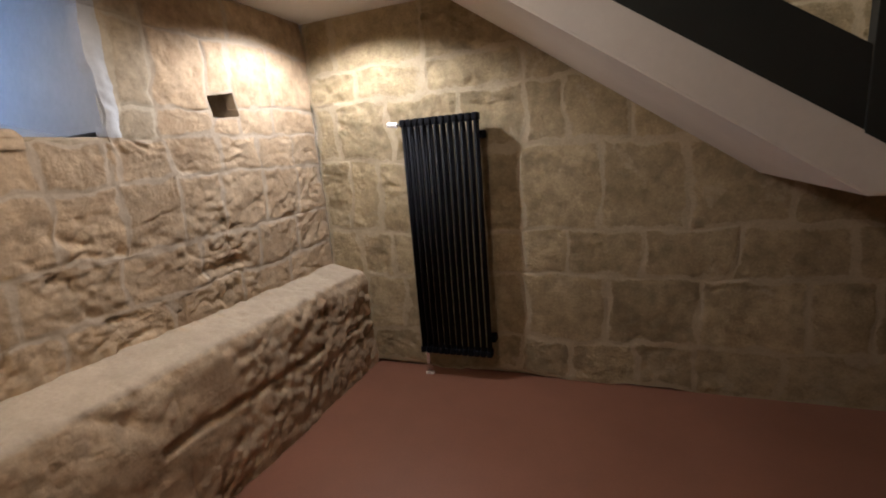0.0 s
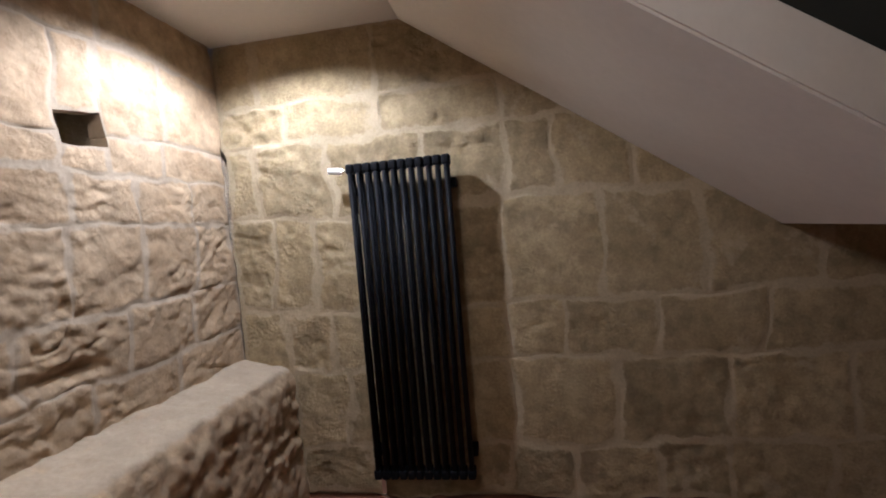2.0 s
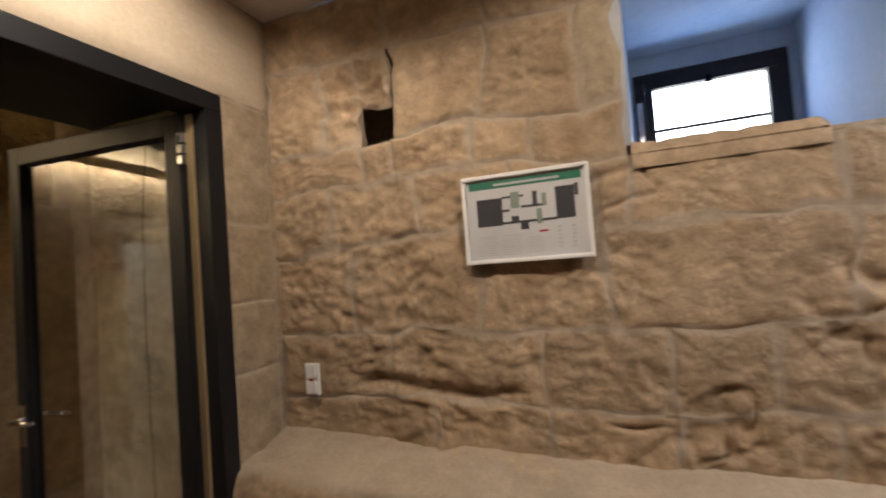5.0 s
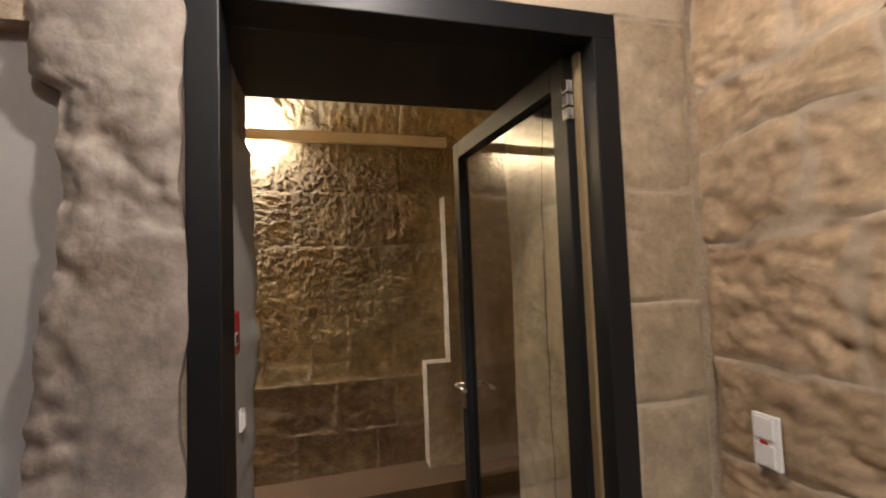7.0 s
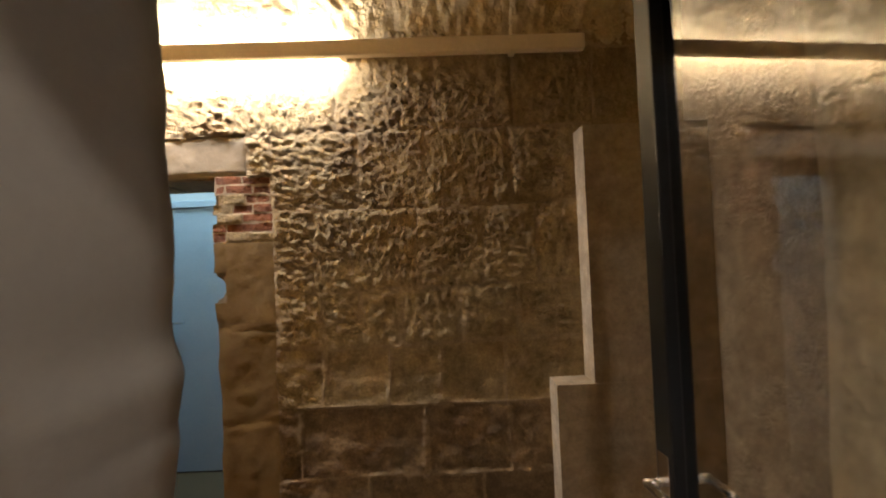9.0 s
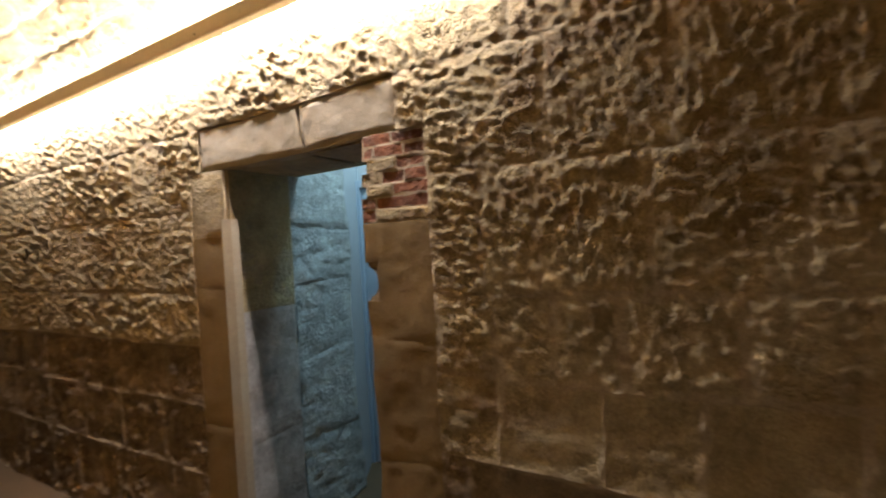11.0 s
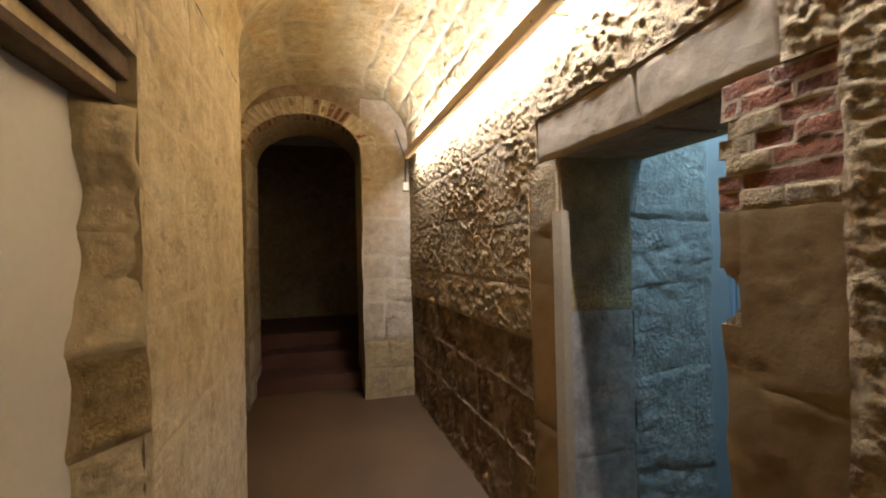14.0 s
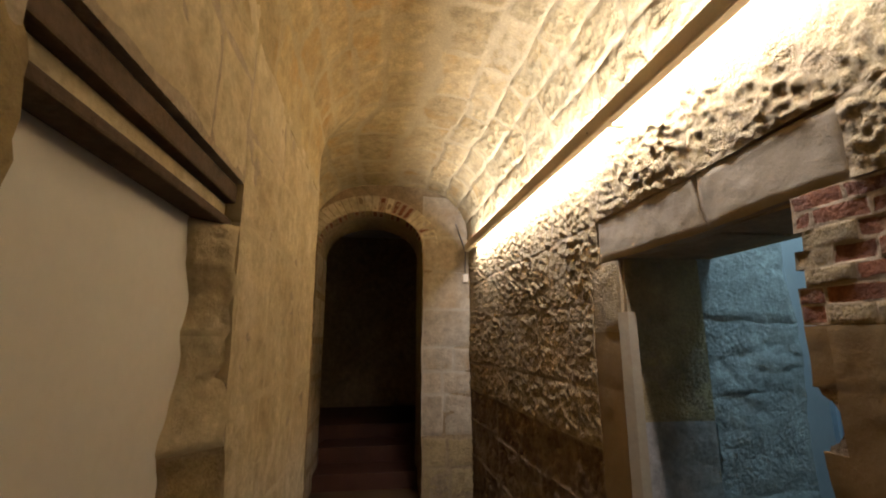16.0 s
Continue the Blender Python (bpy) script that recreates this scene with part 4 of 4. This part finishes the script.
def old_door():
    t = thing("passage_door", (0.61, -4.285, 0), "plain blue-grey door at the end of a passage", "door")
    part("leaf", box(-0.40, 0.38, -0.01, 0.03, 0.01, 1.97, 0.003), BLUEDOOR, t)
    part("frame", box(0.39, 0.445, -0.02, 0.045, 0.0, 2.03, 0.003), BLUEDOOR, t)
    part("frame", box(-0.45, -0.41, -0.02, 0.045, 0.0, 2.03, 0.003), BLUEDOOR, t)
    part("frame", box(-0.41, 0.39, -0.02, 0.045, 1.98, 2.03, 0.003), BLUEDOOR, t)
    # A dark strip fills the gap by the frame in place of its shade.
    part("dark_gap", box(0.378, 0.392, 0.0, 0.012, 0.0, 1.98), INK, t)
    bm = cyl(bmesh.new(), (0.32, 0.03, 1.12), (0.32, 0.075, 1.12), 0.009)
    cyl(bm, (0.32, 0.07, 1.12), (0.21, 0.07, 1.12), 0.008)
    part("handle", bm, CHROME, t, "chrome lever handle")


old_door()


def walled_opening():
    t = tagged(new("walled_up_opening"), "smooth pale plaster panel filling an old opening", "plaster panel")
    t.location = ((PX0 + PX1) / 2, -1.25, 0)
    ox, oy = t.location.x, t.location.y
    part("panel", box(PX0 - ox + 0.002, PX1 - ox - 0.002, -1.508 - oy, -0.94 - oy, 0.0, 2.088), PLASTER, t)
    # The room face is a greyer plaster; its tone carries the shade there.
    part("room_face", box(PX0 - ox + 0.002, PX1 - ox - 0.002, -0.939 - oy, -0.93 - oy, 0.0, 2.088), GREYPLASTER, t, "plaster on the room side, shade put into its grey")
    part("lintel_beam", box(PX0 - ox - 0.03, PX1 - ox + 0.03, -1.59 - oy, -1.51 - oy, 2.025, 2.085, 0.008), WOOD, t, "old dark wooden lintel")
    part("plaster_band", box(PX0 - ox + 0.002, PX1 - ox - 0.002, -1.56 - oy, -1.51 - oy, 1.974, 2.024, 0.004), OLDPLASTER, t)
    part("lintel_edge", box(PX0 - ox - 0.03, PX1 - ox + 0.01, -1.582 - oy, -1.51 - oy, 1.946, 1.973, 0.006), WOOD, t, "thin dark wooden strip")


walled_opening()
slab("passage_ceiling", PLATE, (DX0, DX1, YC, -0.945, DTOP + 0.002, DTOP + 0.014))


def passage_reveal():
    """Plastered side of the doorway, its corner towards the corridor broken and uneven."""
    zs = np.linspace(0, DTOP, 150)
    e = 0.020 * fbm(zs * 3, zs * 0, 5) + 0.008 * fbm(zs * 14, zs * 0, 8) + 0.045 * np.clip((zs - 2.03) / 0.02, 0, 1) + 0.012 * np.clip((0.95 - zs) / 0.03, 0, 1)
    n = len(zs)
    cols = [(np.full(n, DX1 - 0.001), np.full(n, -0.94))]
    for k in range(1, 12):
        cols.append((DX1 - 0.001 - 0.024 * k / 11 + e * (k / 11) ** 3 + 0.002 * fbm(zs * 5, zs * 0 + k * 0.6, 9), np.full(n, -0.94 + (YC + 0.022 + 0.94) * k / 11)))
    cols += [(DX1 - 0.012 + e, np.full(n, YC - 0.004)), (DX1 + 0.01 + e, np.full(n, YC - 0.014)), (np.full(n, DX1 + 0.07), np.full(n, YC - 0.014))]
    V = np.stack([np.stack([x, y, zs], -1) for x, y in cols], 1).reshape(-1, 3)
    idx = np.arange(len(V)).reshape(n, len(cols))
    F = np.stack([idx[:-1, :-1], idx[1:, :-1], idx[1:, 1:], idx[:-1, 1:]], -1).reshape(-1, 4)
    tagged(mesh_ob("passage_reveal", V, F.tolist(), GREYPLASTER, None, True), "uneven grey plastered side of the doorway", kind="structure")


passage_reveal()
# low step of screed along the foot of the corridor wall
structure("floor_step", prism([(-2.38, far_y(-2.38) - 0.02), (-0.36, far_y(-0.36) - 0.02), (-0.36, far_y(-0.36) + 0.40), (-2.38, far_y(-2.38) + 0.40)], "z", 0.0, 0.165), CONCRETE, "low tan screed step along the wall")

# stepped block at the west end of the corridor
block = slab("corridor_block", STONE_P, (-2.4, -1.80, -3.2, far_y(-1.8) + 0.155, 0.9, 2.12), (-2.4, -1.62, -3.2, far_y(-1.8) + 0.16, 0.0, 0.9),
             label="stepped pale masonry block against the wall")

# ---- stones of the walls ----


def west_map(u, v, h):
    """The window wall: robbed stones leave a hollow above one of its holes, and the bed joints have been eaten out in places."""
    hollow = 0.06 * np.clip(1.25 - np.hypot((u + 0.44) / 0.20, (v - 2.25) / 0.20), 0, 1) ** 0.7 * np.clip((-0.27 - u) / 0.02, 0, 1)
    hollow = hollow * (1 + 0.9 * chips(u * 13, v * 16, 7)) * np.clip((v - 2.02) / 0.03, 0, 1)
    eaten = 0.035 * np.clip(1 - np.abs(v - 1.09 - 0.03 * vnoise(u * 5, u * 0, 3)) / 0.045, 0, 1) * np.clip(vnoise(u * 2.6, u * 0, 19) * 2 - 0.4, 0, 1)
    return np.stack([XW + np.where(h > -0.06, h - hollow - eaten, h), u, v], -1)


def west_pick(r, rng):
    y, z = (r[0] + r[1]) / 2, (r[2] + r[3]) / 2
    if 1.38 < y < 1.465 and z > 1.8:
        return "plain", LIMEWASH
    if 0.42 < y < 0.57 and z > 1.87 or 1.46 < y < 1.66 and z > 1.8:
        return "plain", STONE_P
    if z > 1.86 and y > 1.66:
        return "worn", STONE
    if z > 1.86 and -0.3 < y < 0.45:
        return ("worn" if rng.random() < 0.4 else "rubble"), STONE
    return "rubble", STONE


stone_wall(wall_west, west_map, [0.80, 1.05, 1.31, 1.63, 1.86, 2.03, 2.40, 2.66], -0.87, 2.95,
           {0: [-0.19, 0.24, 0.6, 1.0, 1.5, 2.0, 2.45], 1: [-0.35, 0.24, 0.6, 0.87, 1.32, 1.74, 2.19, 2.6], 2: [-0.5, 0.0, 0.455, 1.05, 1.35, 1.67, 1.95, 2.3, 2.65],
            3: [-0.6, -0.2, 0.18, 0.455, 1.05, 1.33, 1.67, 2.0, 2.3, 2.65], 4: [-0.3, 0.05, 0.275, 0.56, 1.385, 1.465, 1.66, 1.99, 2.17, 2.5], 5: [-0.6, -0.28, 0.08, 0.435, 0.56, 1.385, 1.465, 1.66, 1.99, 2.17, 2.5], 6: [-0.28, 0.1, 0.435, 0.56, 1.385, 1.465, 1.66, 2.2]},
           [(0.56, 1.385, 1.84, 2.7), (1.99, 2.17, 1.98, 2.12), (-0.46, -0.30, 2.02, 2.18)], "rubble", STONE, 1, 0.009, False, west_pick, gap=0.0, proud=0.007, edge=0.030, flush=0.011, warp=0.055, stray=1.15)

stone_wall(wall_north, wall_y(YN, -1), [0.0, 0.31, 0.77, 1.10, 1.64, 2.05, 2.27, 2.66], -1.99, 2.6,
           {0: [-1.68, -1.2, -0.45, -0.13, 0.3, 0.635, 1.1], 1: [-1.69, -1.35, -0.9, -0.45, 0.13, 0.67, 1.2], 2: [-1.7, -1.42, -0.8, -0.42, -0.11, 0.34, 0.85, 1.4],
            3: [-1.75, -1.48, -0.95, -0.42, 0.08, 0.57, 1.1], 4: [-1.8, -1.35, -0.8, -0.40, -0.12, 0.28, 0.75], 5: [-1.6, -1.04, -0.40, 0.0], 6: [-1.75, -1.04, -0.29, 0.2]},
           [], "worn", STONE_N, 2, 0.014, True, lambda r, g: (("rubble", STONE_N) if g.random() < 0.25 or (r[0] < -0.9 and g.random() < 0.6) else ("worn", STONE_N)), gap=0.0, proud=0.005, edge=0.046, flush=0.006, warp=0.055, stray=1.9)
stone_wall(wall_north, wall_y(YN, -1), [2.66, 3.0, 3.4, 3.8, 4.2], -0.98, 2.6, {}, [], "rubble", STONE_P, 12, 0.05, True)

# door wall, room face: dressed quoins beside the frame, lintel, ragged pier
Q = wall_y(YD, 1)
stone_wall(wall_door, Q, [0.86, 1.18, 1.445, 1.75, 2.24], -1.97, DX0, {}, [], "plain", STONE_P, 3, 0.012, False,
           lambda r, g: ("rubble", STONE_P) if 1.5 < (r[2] + r[3]) / 2 < 1.7 else ("plain", STONE_P), gap=0.0, proud=0.007, edge=0.012, flush=0.004, warp=0.012)
lay_stone(wall_door, "lintel", Q, (-1.99, -0.45, 2.25, 2.655), 0.03, "plain", 41, PALEEDGE, True, proud=0.012, edge=0.012, sink=0.004)


def pier_map(u, v, h):
    """The pier beside the door: its outer edge is broken back below the top and spreads towards the floor."""
    spread = 0.02 - 0.06 * np.clip((1.98 - v) / 0.03, 0, 1) + 0.13 * np.clip((1.75 - v) / 0.9, 0, 1) + 0.02 * fbm(v * 6, v * 0, 44)
    return np.stack([u + spread * np.clip((u - DX1 - 0.02) / (PX0 - DX1), 0, 1), YD + h, v], -1)


stone_wall(wall_door, pier_map, [0.0, 2.255], DX1 + 0.004, PX0 + 0.03, {}, [], "smear", ROUGHPLASTER, 6, 0.009, False, gap=0.0, proud=0.028, edge=0.03, flush=0.0, warp=0.03, ruff=1.0)
stone_wall(wall_door, Q, [0.0, 0.4, 0.8, 1.2, 1.6, 2.0, 2.4, 2.66], PX1, 4.2, {}, [], "worn", STONE, 7, 0.06, False)

# plastered west side of the doorway behind the open door, cracked from top to bottom
stone_wall(wall_door, wall_x(DX0 + 0.003, 1), [0.0, 1.08, 1.78, 2.235], -1.635, -0.99, {}, [], "worn", OLDPLASTER, 14, 0.02, False, gap=0.0, proud=0.006, edge=0.03, flush=0.004, warp=0.015)
zc = np.linspace(0.62, 2.12, 60)
yk = -1.30 + 0.02 * fbm(zc * 3, zc * 0, 2) + 0.008 * fbm(zc * 14, zc * 0, 3) + 0.03 * np.clip((zc - 1.9) / 0.2, 0, 1) - 0.04 * np.clip((0.72 - zc) / 0.1, 0, 1)
wk = 0.0035 + 0.002 * fbm(zc * 9, zc * 0, 4)
crack_v = np.concatenate([np.stack([np.full(60, DX0 + 0.0175), yk + q * wk, zc], -1) for q in (-1, 1)])
mesh_ob("crack", crack_v, [(i, i + 60, i + 61, i + 1) for i in range(59)], WOOD, wall_door)

# corridor face of the door wall: worn pale blocks, ragged edge at the walled-up opening
K = wall_y(YC, -1)
stone_wall(wall_door, K, [0.0, 0.5, 1.0, 1.42, 1.98, 2.30, 2.62], PX1 + 0.01, 1.95, {}, [], "worn", OLDPLASTER, 8, 0.018, True, gap=0.0, proud=0.005, edge=0.025, flush=0.005, warp=0.04)
stone_wall(wall_door, K, [2.10, 2.45, 2.75], -1.7, PX1, {}, [(DX0 - 0.02, DX1 + 0.02, 2.0, 2.268)], "worn", OLDPLASTER, 9, 0.035, True, gap=0.0, proud=0.005, flush=0.006, warp=0.03)
stone_wall(wall_door, K, [0.0, 0.55, 1.1, 1.6, 2.1], DX1 + 0.004, PX0 + 0.03, {}, [], "rubble", STONE_C, 10, 0.025, True)
structure("opening_reveal", prism([(PX1 + 0.03, YC), (0.37, -1.50), (PX1 + 0.03, -1.50)], "z", 0, 2.09), STONE_C)
stone_wall(wall_door, lambda u, v, h: np.stack([PX1 + 0.012 - 0.62 * u * (1 + 0.9 * np.clip((1.55 - v) * 1.5, 0, 1) + 0.45 * fbm(v * 4.5, v * 0, 61)) + 0.022 * fbm(v * 7, v * 0, 62) + 0.05 * chips(v * 6, v * 0, 63) - h * 0.75, YC - 0.008 + 0.72 * u - h * 0.6, v], -1), [0.0, 0.22, 0.55, 0.80, 1.08, 1.32, 1.62, 1.95], 0.0, 0.16, {}, [], "rubble", STONE_C, 11, 0.014, True,
           lambda r, g: ("rubble", OLDPLASTER if g.random() < 0.25 else STONE_C), gap=0.0, proud=0.012, edge=0.03, flush=0.02)
stone_wall(wall_door, lambda u, v, h: np.stack([1.95 + h, u, v], -1), [0.0, 0.5, 1.0, 1.5, 2.0, 2.6], -1.6, -1.26, {}, [], "worn", OLDPLASTER, 15, 0.04, False)

# leaning wall: picked stones, dressed doorway, patched brick


def lintel_map(u, v, h):
    """The lintel, cracked across, with a broken corner at the foot of the crack."""
    d = u - 0.332
    return far_map(u + np.where(d < 0, -1, 1) * 0.032 * np.clip((2.04 - v) / 0.08, 0, 1) * np.clip(1 - np.abs(d) / 0.1, 0, 1), v, h)


def south_pick(r, rng):
    x, z = (r[0] + r[1]) / 2, (r[2] + r[3]) / 2
    # The lower courses are laid in the darker brown stone.
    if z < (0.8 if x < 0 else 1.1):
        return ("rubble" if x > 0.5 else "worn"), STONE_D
    if x < -0.27 and z > 1.1:
        return "finepick", STONE_C
    if x > 1.08 or z > 1.95:
        return "pick", STONE_C
    if z < 1.3:
        return "worn", STONE_C
    return ("pick" if rng.random() < 0.7 else "worn"), STONE_C


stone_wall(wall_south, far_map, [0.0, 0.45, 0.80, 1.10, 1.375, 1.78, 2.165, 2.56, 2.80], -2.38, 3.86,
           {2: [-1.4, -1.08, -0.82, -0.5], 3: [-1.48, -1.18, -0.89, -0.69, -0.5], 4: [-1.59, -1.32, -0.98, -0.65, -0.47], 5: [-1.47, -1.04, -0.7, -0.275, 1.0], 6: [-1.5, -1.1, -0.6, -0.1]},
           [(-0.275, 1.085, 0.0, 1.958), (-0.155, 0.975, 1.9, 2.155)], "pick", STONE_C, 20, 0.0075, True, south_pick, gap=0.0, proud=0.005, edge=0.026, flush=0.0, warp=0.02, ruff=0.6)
stone_wall(wall_south, lintel_map, [1.96, 2.163], -0.166, 0.986, {0: [0.332]}, [], "plain", LINTEL, 21, 0.016, True, gap=0.0, proud=0.004, edge=0.006, flush=0.009, stray=0.3, warp=0.012)
stone_wall(wall_south, far_map, [0.0, 0.72, 1.39, 1.64, 1.955], BX1 + 0.012, 1.096, {}, [], "plain", JAMB, 22, 0.025, True,
           lambda r, g: ("worn", STONE_C) if r[2] > 1.6 else ("plain", JAMB), gap=0.0, proud=0.005, edge=0.012, flush=0.002, warp=0.02)
stone_wall(wall_south, far_map, [0.0, 0.74, 1.20, 1.625], -0.284, BX0 - 0.004, {}, [(-0.045, 0.1, 1.345, 1.485)], "plain", JAMB, 23, 0.016, True, gap=0.0, proud=0.004, edge=0.012, flush=0.0, warp=0.02)
stone_wall(wall_south, lambda u, v, h: np.stack([BX1 - h, u, v], -1), [0.0, 0.62, 1.27, 1.955], -3.455, -3.10, {}, [], "plain", ROUGHPLASTER, 24, 0.016, True,
           lambda r, g: ("worn", STONE_C) if r[2] > 1.2 else ("plain", ROUGHPLASTER), gap=0.0, proud=0.003, edge=0.01, flush=0.003)
edge = joined("doorway_edge", LINTEL, [prism([(BX1 - 0.022, far_y(0.8) + 0.004), (BX1 + 0.012, far_y(0.8) + 0.03), (BX1 + 0.012, far_y(0.8) - 0.03), (BX1 - 0.03, far_y(0.8) - 0.03)], "z", 0.0, 1.72)])
rng = random.Random(8)
for row in range(7):
    z = 1.627 + row * 0.047
    x = -0.276
    while x < BX0 - 0.03:
        w = min(rng.uniform(0.09, 0.22), BX0 - 0.004 - x)
        if w > 0.03:
            bare = rng.random() < 0.7
            lay_stone(wall_south, "brick", far_map, (x, x + w, z, z + 0.047), 0.006, "plain", 700 + row * 9 + int(x * 50), BRICK if bare else STONE_C, True, proud=0.001 if bare else 0.003, edge=0.008, flush=0.001, level=0.002, stray=0.6, warp=0.02)
        x += w
for x, z, w, h in ((-0.40, 1.36, 0.07, 0.07), (-0.41, 1.47, 0.06, 0.12), (-0.39, 1.66, 0.07, 0.11), (-0.42, 1.83, 0.12, 0.06)):
    lay_stone(wall_south, "brick", far_map, (x, x + w, z, z + h), 0.012, "worn", 760 + int(x * -100), BRICK, True, proud=0.007, edge=0.022, sink=0.008, warp=0.02)

# end wall: piers and a ring of bricks round the arch
E_MAP = lambda u, v, h: np.stack([END - h, u, v], -1)
stone_wall(wall_end, E_MAP, [0.0, 0.33, 0.62, 1.03, 1.27, 1.52, 1.92, 2.34, 2.72, 3.2], -3.05, ARCH0, {3: [-2.7], 4: [-2.82], 1: [-2.75], 0: [-2.78], 2: [-2.72]}, [], "worn", STONE_P, 30, 0.03, True,
           lambda r, g: ("rubble", STONE_C) if r[2] < 0.9 and g.random() < 0.6 else ("worn", STONE_P), gap=0.0, proud=0.006, edge=0.014, flush=0.02, warp=0.02)
stone_wall(wall_end, E_MAP, [0.0, 0.5, 1.0, 1.5, 2.0, 2.62], ARCH1, -1.0, {}, [], "worn", STONE_P, 31, 0.04, True)
R_MAP = lambda u, v, h: np.stack([u, np.full_like(u, ARCH1) - h, v], -1)
stone_wall(wall_end, R_MAP, [0.0, 0.3, 0.7, 1.2, 1.6, 2.1, 2.6], END + 0.02, 4.74, {}, [], "worn", STONE_P, 32, 0.04, True, proud=0.006)
S_MAP = lambda u, v, h: np.stack([u, np.full_like(u, ARCH0) + h, v], -1)
stone_wall(wall_end, S_MAP, [0.0, 0.3, 0.7, 1.2, 1.6, 2.1, 2.6], END + 0.02, 4.74, {}, [], "worn", STONE_C, 33, 0.04, True, proud=0.006)
yc, ra = (ARCH0 + ARCH1) / 2, (ARCH1 - ARCH0) / 2


def ring_map(u, v, h):
    """u round the arch from 0 to 1, v out from its edge."""
    t = math.pi * u
    return np.stack([END - h, yc + (ra + v) * np.cos(t), SPRING + (RISE + v) * np.sin(t)], -1)


def soffit_map(u, v, h):
    t = math.pi * u
    return np.stack([END + v, yc + (ra - h) * np.cos(t), SPRING + (RISE - h) * np.sin(t)], -1)


def ring_brick(i, n, mapping, v0, v1, material, flip):
    u, v, h, f, mortar = patch(i / n * 2 + 0.004, (i + 1) / n * 2 - 0.004, v0, v1, 0.02, "worn", 800 + i, proud=0.003, edge=0.014, flush=0.001, stray=0.8)
    P = mapping(u / 2, v, np.where(h < -0.06, -0.03, h))
    c = P.mean(0)
    mesh_ob("brick", P - c, (f[:, ::-1] if flip else f).tolist(), material, wall_end, True, tuple(c), joint=mortar if material is BRICK else None)


for i in range(26):
    ring_brick(i, 26, ring_map, 0.0, 0.17, BRICK if i in (1, 14, 16, 17, 18, 22) else OLDPLASTER, False)
    ring_brick(i, 26, soffit_map, 0.005, 0.24, BRICK if i % 3 else STONE_C, True)

# rough wall of the passage behind the low doorway
passage = bpy.data.objects["wall_passage_east"]
stone_wall(passage, lambda u, v, h: np.stack([0.86 - h, u, v], -1), [0.0, 0.5, 0.95, 1.35, 1.7, 2.15, 2.7, 3.19], -3.945, -3.47, {}, [], "worn", STONE_B, 40, 0.014, True, gap=0.0, proud=0.02, edge=0.03, flush=0.0, warp=0.05)
